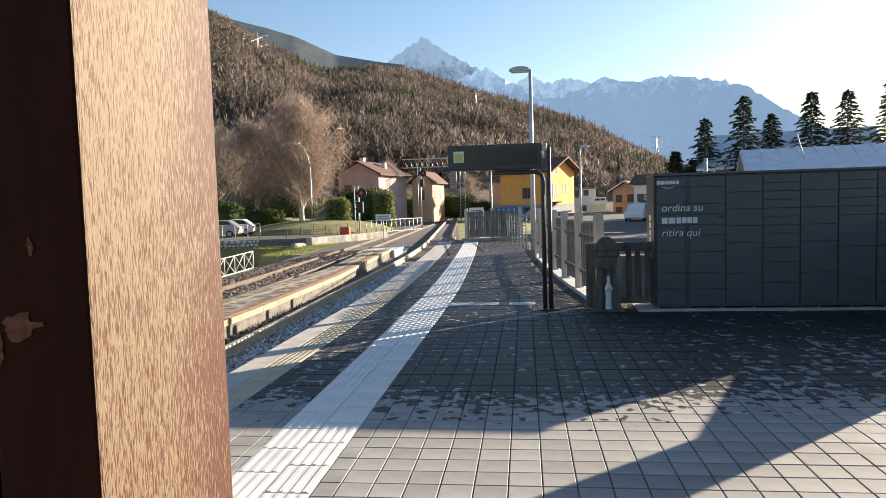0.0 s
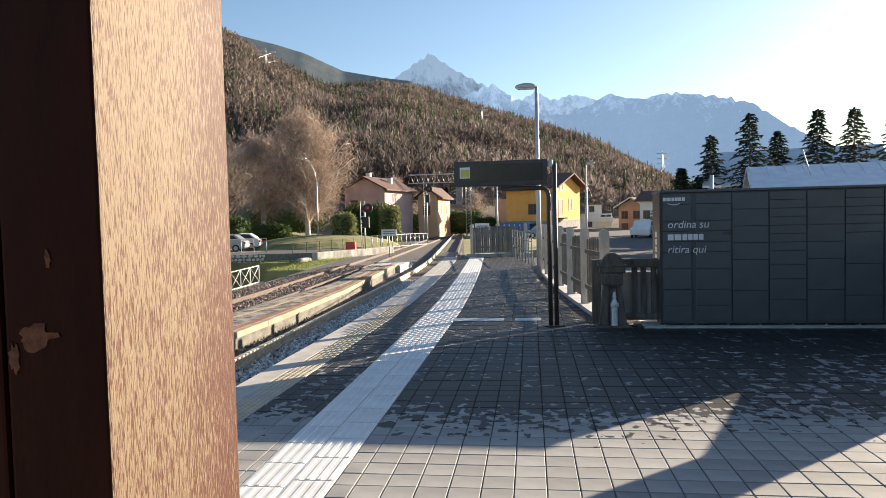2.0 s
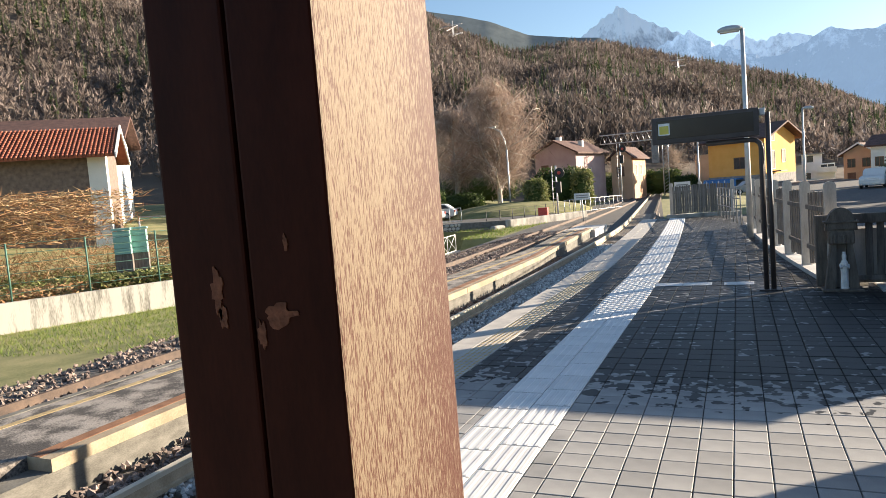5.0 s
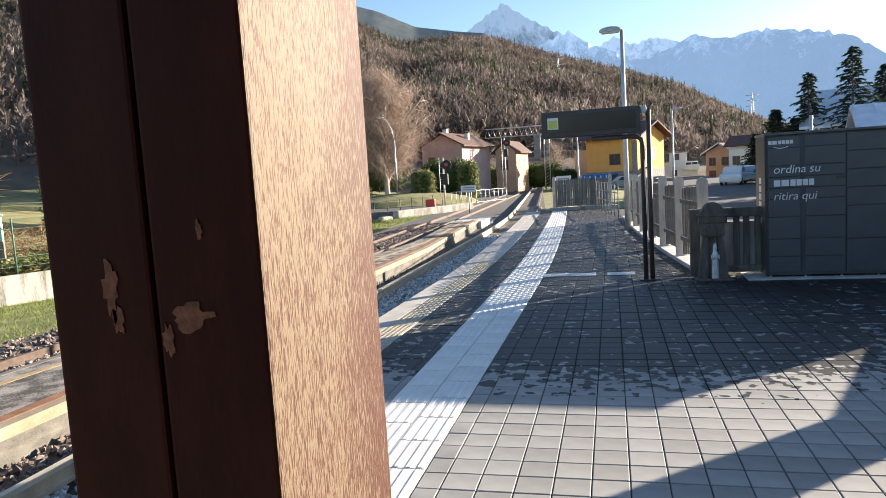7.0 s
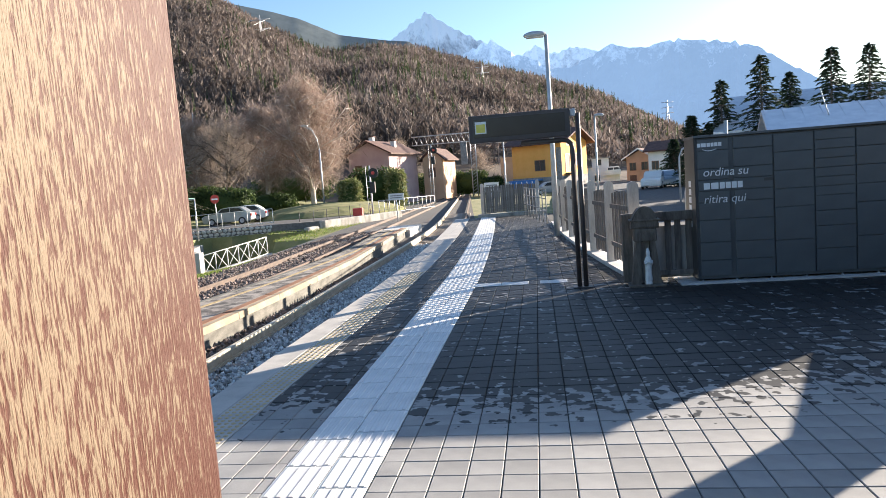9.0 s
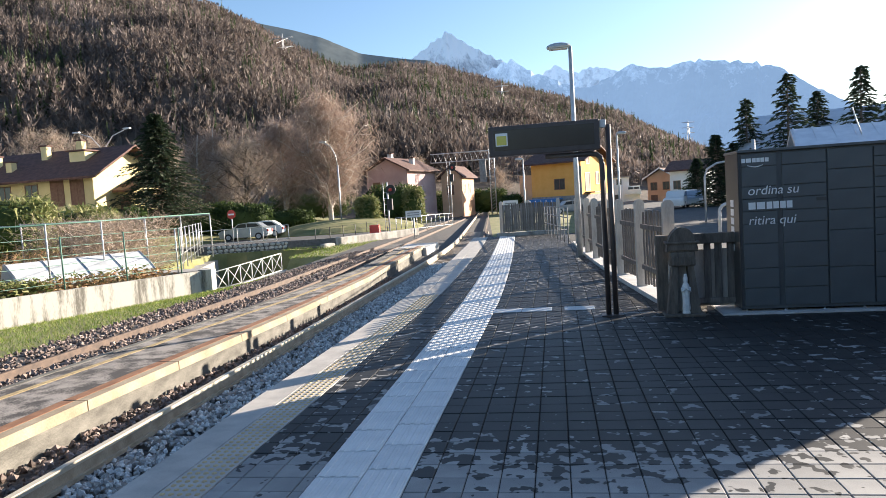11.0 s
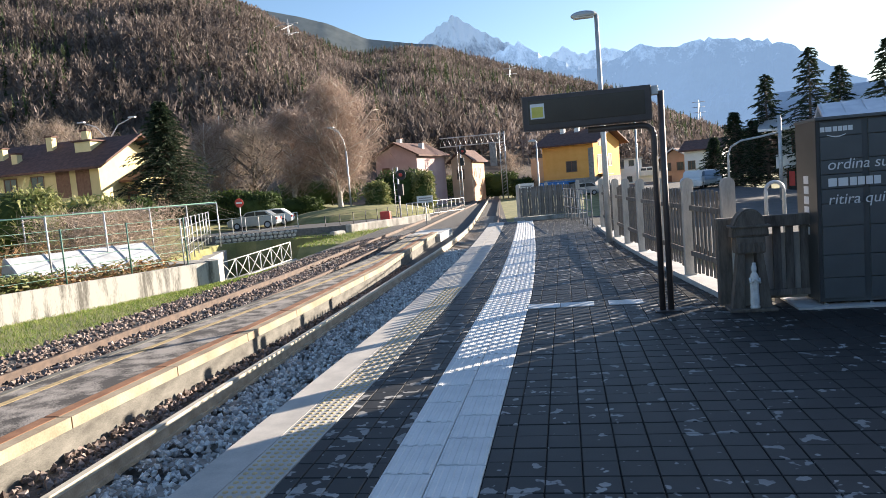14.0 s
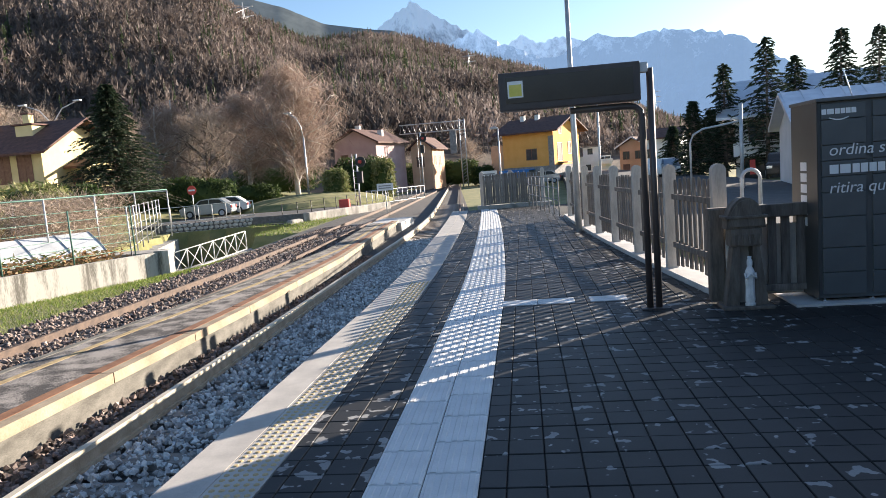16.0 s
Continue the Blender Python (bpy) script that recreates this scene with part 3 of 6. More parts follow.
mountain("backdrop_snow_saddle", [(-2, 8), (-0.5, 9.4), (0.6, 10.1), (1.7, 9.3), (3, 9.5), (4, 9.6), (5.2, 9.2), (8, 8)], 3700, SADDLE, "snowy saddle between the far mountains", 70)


# ---- platform ----
def edge_in(y):
    return lerp([(-8, -1.34), (7, -1.32), (10, -1.28), (13, -1.23), (15.5, -1.245), (18.5, -1.33), (22, -1.46), (25.5, -1.63), (28, -1.77), (31, -1.95)], y)


def strip_left(y):
    return -0.73 - (0.0153 * (y - 13.5) ** 1.355 if y > 13.5 else 0.0)


def kerb_x(y):
    return 2.17 - 0.118 * (y - 12.53) + 0.0037 * (y - 12.53) ** 2 if y > 12.53 else 2.17


END = 30.6
ys = [-8 + 0.5 * i for i in range(78)]
ys = [y for y in ys if y <= END] + [END]
floor = tagged(part("floor", ribbon(bmesh.new(), [(edge_in(y), y) for y in ys], [(kerb_x(y) + 0.7 if y > 12.6 else 12.0, y) for y in ys], -1.05, -0.012), JOINT), "dark grey concrete paving of the station platform", "platform", kind="structure")
edge = thing("platform_edge", "pale stone platform edge with a worn tan studded band", "platform edge", kind="structure")
part("coping", ribbon(bmesh.new(), [(edge_in(y) - 0.58, y) for y in ys], [(edge_in(y) - 0.303, y) for y in ys], -0.16, 0.004), EDGE, edge)
part("edge_wall", ribbon(bmesh.new(), [(edge_in(y) - 0.52, y) for y in ys], [(edge_in(y) - 0.002, y) for y in ys], -1.05, -0.16), CONCRETE, edge)
part("studded_band", ribbon(bmesh.new(), [(edge_in(y) - 0.298, y) for y in ys], [(edge_in(y) - 0.004, y) for y in ys], -0.158, 0.002), EDGE, edge)
dv, df = [], []
for j in range(170):
    y = 4.2 + j * 0.062
    for i in range(5):
        cx, k = edge_in(y) - 0.262 + i * 0.056, len(dv)
        for rad, z in ((0.019, 0.002), (0.012, 0.008)):
            dv += [(cx + rad * math.cos(q * math.pi / 3), y + rad * math.sin(q * math.pi / 3), z) for q in range(6)]
        df += [(k + q, k + (q + 1) % 6, k + 6 + (q + 1) % 6, k + 6 + q) for q in range(6)] + [tuple(range(k + 6, k + 12))]
tagged(part("studs", mesh_of("studs", dv, df), YELLOW_STUD, edge), kind="stuff")

# ---- tracks ----
def island_near(y):
    return lerp([(-8, -5.1), (11, -4.97), (16, -4.79), (23, -4.79), (35, -5.5)], y)


def island_far(y):
    return lerp([(-8, -8.0), (13, -6.7), (15.2, -6.55), (18.7, -6.2), (25.4, -5.9), (34, -6.6)], y)


def track_x(y):
    """Bend of the main line beyond the platform, added to its x."""
    return -0.0095 * (y - 9) if y < 27 else -0.171 - 0.0095 * (y - 27) - 0.0022 * (min(y, 45) - 27) ** 2 - (0.079 * (y - 45) if y > 45 else 0.0)


def rail(x_of, y0, y1, z, name, label, side=RAIL, top=RAIL_TOP):
    th = thing(name, label, "rail", group="running rails")
    yy = [y0 + (y1 - y0) * i / 50 for i in range(51)]
    part("rail_web", ribbon(bmesh.new(), [(x_of(y) - 0.028, y) for y in yy], [(x_of(y) + 0.028, y) for y in yy], z - 0.16, z - 0.05), side, th)
    part("rail_foot", ribbon(bmesh.new(), [(x_of(y) - 0.07, y) for y in yy], [(x_of(y) + 0.07, y) for y in yy], z - 0.19, z - 0.15), side, th)
    part("rail_head", ribbon(bmesh.new(), [(x_of(y) - 0.036, y) for y in yy], [(x_of(y) + 0.036, y) for y in yy], z - 0.05, z), top, th, "worn rail head")


rail(lambda y: -4.0 + track_x(y), -8, 130, -0.69, "rail", "polished steel running rail on rusty web coloured as sunlit", RAIL_SUNLIT)
# head takes the dark side colour to stand for the platform's shade
rail(lambda y: -2.52 + track_x(y), -8, 130, -0.69, "rail", "steel running rail beside the platform, its head coloured dark for shade", RAIL, RAIL)
rail(lambda y: -8.58 - max(0, y - 24) * 0.045, -8, 110, -0.82, "rail", "rust-brown rail of the little-used second track", RAIL, RAIL)
rail(lambda y: -7.15 - max(0, y - 24) * 0.045, -8, 110, -0.82, "rail", "rust-brown rail of the little-used second track", RAIL, RAIL)

bm = ribbon(bmesh.new(), [(-10.2 - max(0, y - 24) * 0.06, y) for y in ys + [45, 70, 120]], [(edge_in(y) - 0.4 if y <= END else -1.6 - 0.1 * (y - END), y) for y in ys + [45, 70, 120]], -1.2, -0.975)
tagged(part("track_bed", bm, BED), "dark crushed-stone bed under both tracks", "track bed", kind="structure")
sl = boxes((-0.95, -0.12, -0.1, 0.95, 0.12, 0.0), bevel=0.02)
sleeper = part("sleeper", sl, SLEEPER)
tagged(sleeper, "stained concrete sleeper half buried in ballast", "sleeper", "sleepers")
sleeper.location = (-3.26, 4.0, -0.90)
for i in range(1, 80):
    y = 4 + i * 0.62
    copy_thing(sleeper, pose(-3.26 + track_x(y), y, -0.90))
for i in range(60):
    y = 6 + i * 0.66
    copy_thing(sleeper, pose(-7.87 - max(0, y - 24) * 0.045, y, -0.97))


def stones(name, rects, material, label, size, density):
    """Loose broken stones over plan rectangles (x of y at both sides)."""
    verts, faces = [], []
    octa = np.array([(1, 0, 0), (-1, 0, 0), (0, 1, 0), (0, -1, 0), (0, 0, 1), (0, 0, -1)], float)
    tri = [(0, 2, 4), (2, 1, 4), (1, 3, 4), (3, 0, 4), (2, 0, 5), (1, 2, 5), (3, 1, 5), (0, 3, 5)]
    for xa, xb, y0, y1, z in rects:
        n = int((xb((y0 + y1) / 2) - xa((y0 + y1) / 2)) * (y1 - y0) * density)
        for _ in range(n):
            y = rng.uniform(y0, y1)
            x = rng.uniform(xa(y), xb(y))
            k = len(verts)
            q = Euler(rng.uniform(0, 6.28, 3)).to_matrix()
            sc = size * rng.uniform(0.55, 1.25) * rng.uniform(0.6, 1.2, (6, 1))
            pts = (octa * sc) @ np.array(q) + (x, y, z + rng.uniform(-0.01, 0.03))
            verts.extend(map(tuple, pts))
            faces.extend((a + k, b + k, c + k) for a, b, c in tri)
    tagged(part(name, mesh_of(name, verts, faces), material), label, "ballast", kind="stuff")


stones("ballast", [(lambda y: -4.2, lambda y: edge_in(y) - 0.5, 3.0, 18.0, -0.91), (lambda y: -4.2, lambda y: edge_in(y) - 0.5, 18.0, 30.0, -0.91)], BALLAST, "pale grey crushed-stone ballast between the rails", 0.042, 260)
stones("stained_ballast", [(lambda y: island_near(y) + 0.02, lambda y: -4.3, 3.0, 26.0, -0.93)], BALLAST_RED, "rust-stained brown ballast beside the rail", 0.05, 170)
stones("far_ballast", [(lambda y: -8.4, lambda y: island_far(y) - 0.1, 8.0, 40.0, -0.94), (lambda y: -10.3, lambda y: -8.65, 8.0, 40.0, -0.96)], BALLAST_RED, "mixed grey and brown ballast round the second track", 0.055, 75)

island = thing("island_platform", "low cracked asphalt platform between the tracks with ochre edge stones", "platform", kind="structure")
iy = [-8 + 1.0 * i for i in range(44)]
iz = lambda y: -0.55
part("asphalt_top", ribbon(bmesh.new(), [(island_far(y) + 0.132, y) for y in iy], [(island_near(y) - 0.34, y) for y in iy], -1.0, -0.553), ISLAND_TOP, island)
part("far_kerb", ribbon(bmesh.new(), [(island_far(y), y) for y in iy], [(island_far(y) + 0.13, y) for y in iy], -1.0, -0.545), FACE, island)
part("yellow_line", ribbon(bmesh.new(), [(island_far(y) + 0.42, y) for y in iy], [(island_far(y) + 0.54, y) for y in iy], -0.556, -0.549), YELLOW_PAINT, island, "faded yellow safety line")
part("face_wall", ribbon(bmesh.new(), [(island_near(y) - 0.33, y) for y in iy], [(island_near(y) - 0.03, y) for y in iy], -1.0, -0.672), FACE, island)
part("end_ramp", boxes((-6.9, 35.05, -1.0, -5.3, 38.5, -0.60), bevel=0.03), PALE_CONC, island, "pale concrete ramp at the platform end")
y = 6.0
i = 0
while y < 34:
    ln = 1.98 if i % 5 else 2.6
    slab = bmesh.new()
    ribbon(slab, [(island_near(y + 0.01) - 0.34, y + 0.01), (island_near(y + ln) - 0.34, y + ln - 0.01)], [(island_near(y + 0.01), y + 0.01), (island_near(y + ln), y + ln - 0.01)], -0.67, -0.542)
    part("edge_slab", slab, ISLAND_EDGE, island)
    rb = bmesh.new()
    ribbon(rb, [(island_near(y + 0.02) - 0.34, y + 0.02), (island_near(y + ln) - 0.34, y + ln - 0.02)], [(island_near(y + 0.02) - 0.17, y + 0.02), (island_near(y + ln) - 0.17, y + ln - 0.02)], -0.55, -0.537)
    part("brown_border", rb, RUST, island)
    y += ln
    i += 1

# ---- grass ----
def tufts(name, count, inside, height, label):
    base, tip = [], []
    while count > 0:
        p = inside()
        if p is None:
            continue
        count -= 1
        x, y = p
        z = ground_z(x, y) - 0.02
        if z < -1.9:
            continue
        h = height * rng.uniform(0.4, 1.2)
        base.append((x, y, z))
        tip.append((x + rng.normal() * h * 0.5, y + rng.normal() * h * 0.5, z + h))
    tagged(blades(name, base, tip, height * 0.16, GRASS, kind="stuff"), label, "grass")


def verge():
    y = rng.uniform(12, 33)
    w = wall_x(y)
    x = rng.uniform(w + 0.2, -10.0)
    return (x, y)


tufts("verge_grass", 26000, verge, 0.12, "short green and straw-coloured grass on the verge")
tufts("meadow_grass", 9000, lambda: (rng.uniform(-17, -11.5), rng.uniform(38, 62)), 0.18, "pale dry grass beside the road")


# ---- canopy post ----
def canopy_post(x, y, label):
    th = thing("canopy_post", label, "post", (x, y, 0), "canopy posts")
    for k, (a, b) in enumerate(((-0.1625, -0.003), (0.003, 0.1625))):
        bm = bmesh.new()
        box(bm, a, -0.215, 0, b, 0.215, 3.3, bevel=0.006)
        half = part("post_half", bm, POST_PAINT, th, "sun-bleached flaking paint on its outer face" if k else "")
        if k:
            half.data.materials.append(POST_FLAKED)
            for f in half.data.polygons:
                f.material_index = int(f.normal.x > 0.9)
    part("core", boxes((-0.004, -0.20, 0, 0.004, 0.20, 3.29)), BLACK, th)
    return th


def chip(parent, cx, cz, w, h, y, seed):
    r = random.Random(seed)
    bm = bmesh.new()
    pts = []
    for k in range(22):
        a = k * 2 * math.pi / 22
        q = r.uniform(0.55, 1.1)
        pts.append((cx + math.cos(a) * w * q, cz + math.sin(a) * h * q))
    prism(bm, pts, "y", y, y + 0.004)
    part("paint_chip", bm, CHIP, parent, "chipped patch of bare primer")


post = canopy_post(0.3575, 2.77, "flaking brown-painted double post of the platform canopy")
chip(post, -0.065, 1.545, 0.014, 0.046, -0.217, 1)
chip(post, -0.058, 1.50, 0.010, 0.022, -0.217, 5)
chip(post, 0.055, 1.505, 0.034, 0.022, -0.217, 2)
chip(post, 0.018, 1.475, 0.010, 0.026, -0.217, 3)
chip(post, 0.078, 1.62, 0.006, 0.014, -0.217, 4)


# ---- parcel lockers ----
def text(parent, body, x, y, z, size, label, shear=0.18, rx=90, rz=0):
    cu = bpy.data.curves.new("lettering", "FONT")
    cu.body, cu.size, cu.extrude, cu.shear = body, size, 0.001, shear
    tmp = new("lettering_curve", cu)
    me = bpy.data.meshes.new_from_object(tmp.evaluated_get(bpy.context.evaluated_depsgraph_get()))
    bpy.data.objects.remove(tmp)
    ob = part("lettering", me, LETTER, parent, label)
    ob.matrix_basis = pose(x, y, z, rx, 0, rz)
    return ob


LX, LY, LW, LH = 2.99, 11.94, 4.1, 1.97
lock = thing("parcel_locker", "dark grey steel parcel locker bank with white lettering on its doors", "parcel locker", (LX, LY, 0), rz=-1.2)
part("cabinet", boxes((0, 0.03, 0.05, LW, 0.66, LH - 0.02), bevel=0.008), LOCKER, lock)
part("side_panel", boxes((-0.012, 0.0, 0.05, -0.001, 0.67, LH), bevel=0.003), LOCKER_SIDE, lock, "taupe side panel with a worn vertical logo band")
part("roof_cap", boxes((-0.02, -0.02, LH - 0.018, LW + 0.02, 0.7, LH + 0.015), bevel=0.005), LOCKER, lock)
part("plinth", boxes((-0.25, -0.10, 0.0, LW + 0.05, 0.75, 0.022)), PALE_CONC, lock, "thin pale base slab")
for k in range(10):
    fx = 0.06 + k * 0.44
    f = bmesh.new()
    lathe(f, [(0.022, 0.02), (0.022, 0.03), (0.010, 0.034), (0.010, 0.06)], 10, fx, 0.05)
    part("levelling_foot", f, GALV, lock)
doors = {}
rnd = random.Random(7)
x = 0.03
for c in range(8):
    wdt = 0.40 if c == 0 else 0.49
    heights = ([0.15, 0.24, 0.15, 0.15, 0.15, 0.24, 0.30, 0.24, 0.22] if c < 2 else rnd.choice(([0.12] * 7 + [0.2, 0.2, 0.3, 0.3], [0.24] * 4 + [0.44, 0.44], [0.12] * 5 + [0.44, 0.44, 0.36])))
    z = LH - 0.04
    scale_h = (LH - 0.13) / sum(heights)
    for h in heights:
        hh = h * scale_h
        key = (round(wdt, 2), round(hh, 3))
        if key not in doors:
            b = boxes((0.004, 0.0, 0.004, wdt - 0.004, 0.03, hh - 0.004), bevel=0.004)
            doors[key] = bpy.data.meshes.new("locker_door")
            b.to_mesh(doors[key])
            b.free()
        part("locker_door", doors[key], LOCKER, lock, loc=(x, 0.0, z - hh))
        z -= hh
    x += wdt + (0.055 if c == 0 else 0.012)
for words, z in ((("ordina", "su"), 1.44), (("ritira", "qui"), 1.08)):
    x = 0.09
    for w_ in words:
        x += text(lock, w_, x, -0.003, z, 0.155, "white italic lettering").dimensions.x + 0.05


def word_bars(parent, x, z, h, widths, label, vertical=False):
    """A brand word drawn as plain bars."""
    for k, wd in enumerate(widths):
        b = boxes((0, 0, 0, wd * 0.84, 0.002, h), bevel=0.0)
        ob = part("logo_bar", b, LETTER, parent, label)
        ob.matrix_basis = pose(x, -0.003, z)
        x += wd


word_bars(lock, 0.10, 1.265, 0.085, [0.095, 0.11, 0.075, 0.075, 0.075, 0.075], "white bar of a printed brand word")
word_bars(lock, 0.035, 1.83, 0.05, [0.05, 0.07, 0.05, 0.045, 0.05, 0.05], "white bar of a printed brand word")
sm = bmesh.new()
prism(sm, [(0.10 + 0.022 * i, 1.80 - 0.018 * math.sin(math.pi * i / 8)) for i in range(9)] + [(0.10 + 0.022 * i, 1.793 - 0.024 * math.sin(math.pi * i / 8)) for i in range(8, -1, -1)], "y", -0.004, -0.002)
part("logo_curve", sm, LETTER, lock, "curved white stroke under the logo")
for k in range(6):
    ob = part("logo_bar", boxes((0, 0, 0, 0.002, 0.16, 0.085)), LETTER, lock, "white bar of a vertical brand word")
    ob.matrix_basis = pose(-0.0145, 0.26, 0.75 + k * 0.11)
part("keyhole_plate", boxes((0.86, -0.004, 1.33, 0.97, 0.0, 1.37)), LOCKER_SIDE, lock, "small pale lock plate")

# ---- information display ----
disp = thing("information_display", "switched-off departure display on a dark bent-tube post with a yellow notice", "display", (1.45, 12.15, 0))
part("post_tube", tubes(([(0.045, 0, 0), (0.045, 0, 2.44)], 0.034)), BLACK_METAL, disp)
part("arm_tube", tubes(([(-0.045, 0, 0), (-0.045, 0, 1.95), (-0.06, 0, 2.03), (-0.11, 0, 2.075), (-0.19, 0, 2.085), (-0.75, 0, 2.085)], 0.034)), BLACK_METAL, disp)
part("base_plate", boxes((-0.14, -0.1, 0.0, 0.14, 0.1, 0.015), bevel=0.004), BLACK_METAL, disp)
part("housing", boxes((-1.46, -0.09, 2.13, -0.06, 0.09, 2.51), bevel=0.012), BLACK_METAL, disp)
part("screen", boxes((-1.39, -0.096, 2.20, -0.13, -0.088, 2.46), bevel=0.002), SCREEN, disp)
part("notice_frame", boxes((-1.37, -0.101, 2.255, -1.215, -0.096, 2.42)), LETTER, disp, "white-framed notice")
part("notice", boxes((-1.355, -0.105, 2.27, -1.23, -0.101, 2.385)), STICKER, disp, "yellow notice sheet")
part("cable_clip", boxes((-0.058, -0.05, 2.40, 0.02, 0.05, 2.50), bevel=0.01), GALV, disp)


# ---- street lamps ----
def platform_lamp(x, y, z, h, label, flip=1):
    th = thing("street_lamp", label, "street lamp", (x, y, z), "platform lamps")
    bm = bmesh.new()
    tube(bm, [(0, 0, 0), (0, 0, h * 0.45), (0, 0, h)], 0.075, 0.045, 12)
    part("pole", bm, GALV, th)
    hd = bmesh.new()
    bmesh.ops.create_uvsphere(hd, u_segments=14, v_segments=8, radius=1.0, matrix=Matrix.Translation((-0.27 * flip, 0, h + 0.02)) @ Matrix.Diagonal((0.30, 0.14, 0.10, 1)))
    for v in hd.verts:
        v.co.z = max(v.co.z, h - 0.02)
    part("lamp_head", hd, GALV, th)
    part("lens", boxes((-0.50 * flip, -0.10, h - 0.045, -0.06 * flip, 0.10, h - 0.022), bevel=0.008), W_WALL, th)
    return th


platform_lamp(1.34, 20.4, 0, 5.10, "galvanised platform lamp with an oval head")
platform_lamp(-1.33, 53, -1.0, 5.1, "galvanised lamp beyond the platform end")
platform_lamp(4.55, 45, -0.9, 5.7, "galvanised lamp behind the fence", -1)


# ---- fence ----
fence = thing("boundary_fence", "weathered grey board fence with pale round-topped posts", "fence")
fy = [12.45 + 0.5 * i for i in range(26)]
part("footing", ribbon(bmesh.new(), [(kerb_x(y), y) for y in fy], [(kerb_x(y) + 0.5, y) for y in fy], -0.6, 0.06), PALE_CONC, fence, "pale concrete footing")


def round_post(w, d, h):
    bm = bmesh.new()
    prof = [(-w / 2, 0), (w / 2, 0)] + [(w / 2 * math.cos(a), h - w / 2 + w / 2 * math.sin(a)) for a in [math.pi * i / 10 for i in range(11)]]
    prism(bm, prof, "y", -d / 2, d / 2)
    return bm


def fence_run(parent, p0, p1, pitch, mesh_board):
    """Boards on two rails between two posts."""
    a, b = Vector((*p0, 0)), Vector((*p1, 0))
    d = b - a
    ang = math.degrees(math.atan2(d.y, d.x))
    n = max(1, int(d.length / pitch))
    for k in range(n):
        p = a + d * ((k + 0.5) / n)
        ob = part("board", mesh_board, BOARD, parent)
        ob.matrix_basis = pose(p.x, p.y, 0.10 + 0.04 * math.sin(math.pi * (k + 0.5) / n) + 0.008 * math.sin(k * 2.3), 0, 0.6 * math.sin(k * 1.7), ang)
    for z in (0.35, 0.98):
        r = boxes((0.05, 0.018, z, d.length - 0.05, 0.048, z + 0.07))
        ob = part("fence_rail", r, BOARD, parent)
        ob.matrix_basis = pose(a.x, a.y, 0, 0, 0, ang)


bm = bmesh.new()
prism(bm, [(-0.042, 0), (0.042, 0), (0.042, 1.09), (0.026, 1.13), (-0.026, 1.13), (-0.042, 1.09)], "y", -0.008, 0.008)
board_mesh = bpy.data.meshes.new("board")
bm.to_mesh(board_mesh)
bm.free()
pm = round_post(0.15, 0.09, 1.38)
post_mesh = bpy.data.meshes.new("fence_post")
pm.to_mesh(post_mesh)
pm.free()
px = [12.72 + 1.63 * k for k in range(8)]
pts = [(kerb_x(y) + 0.12, y) for y in px]
for k, (qx, qy) in enumerate(pts):
    ob = part("fence_post", post_mesh, FPOST, fence)
    ob.matrix_basis = pose(qx, qy, 0.05, 0, 0, 4)
for a, b in zip(pts, pts[1:]):
    fence_run(fence, (a[0] + 0.03, a[1] + 0.1), (b[0] + 0.03, b[1] - 0.1), 0.15, board_mesh)
end_fence = thing("end_fence", "dark weathered board fence closing the platform end", "fence")
fence_run(end_fence, (-1.35, 31.2), (0.85, 31.4), 0.088, board_mesh)
for qx in (-1.4, -0.3, 0.9):
    ob = part("fence_post", post_mesh, FPOST, end_fence)
    ob.matrix_basis = pose(qx, 31.35, 0.0)
part("footing", boxes((-1.6, 31.0, -1.1, 1.2, 31.6, 0.1)), CONCRETE, end_fence)
gate = thing("metal_railing", "galvanised tube railing between the fences", "railing", (1.15, 25.0, 0.0), rz=93)
for z in (0.45, 0.8, 1.1):
    part("rail_bar", tubes(([(0, 0, z), (5.6, 0.5, z)], 0.015)), GREY_STONE, gate)
for k in range(8):
    part("rail_post", tubes(([(0.8 * k, 0.0714 * k, 0), (0.8 * k, 0.0714 * k, 1.12)], 0.018)), GREY_STONE, gate)

# ---- wooden shrine and low gate beside the lockers ----
low = thing("low_wooden_gate", "dark timber gate with weathered boards between fence and lockers", "gate", (2.12, 12.25, 0))
part("gate_post", boxes((-0.09, -0.07, 0.03, 0.05, 0.07, 0.98), bevel=0.012), DARK_WOOD, low)
part("beam", boxes((-0.10, -0.05, 0.86, 0.92, 0.05, 0.99), bevel=0.012), DARK_WOOD, low)
part("lower_rail", boxes((-0.02, 0.0, 0.09, 0.88, 0.05, 0.16), bevel=0.006), BOARD, low)
for k, bx in enumerate((0.10, 0.50, 0.63, 0.78)):
    part("board", boxes((bx, 0.01, 0.15, bx + 0.085, 0.035, 0.86), bevel=0.006), BOARD, low)
# pale board added behind the slats to lighten the dark gaps
part("brightening_board", boxes((0.05, 0.08, 0.05, 0.9, 0.10, 0.78)), FPOST, low)
shrine = thing("wooden_shrine", "dark wooden wayside shrine with a round hood and tapered legs", "shrine", (2.30, 11.98, 0))
for sx in (-1, 1):
    part("leg", prism(bmesh.new(), [(sx * 0.20, 0.036), (sx * 0.075, 0.036), (sx * 0.06, 0.62), (sx * 0.12, 0.66)], "y", -0.07, 0.07), DARK_WOOD, shrine)
part("back_board", boxes((-0.15, 0.072, 0.0, 0.15, 0.10, 0.68)), FPOST, shrine)
part("collar", boxes((-0.15, -0.09, 0.62, 0.15, 0.10, 0.80), bevel=0.02), DARK_WOOD, shrine)
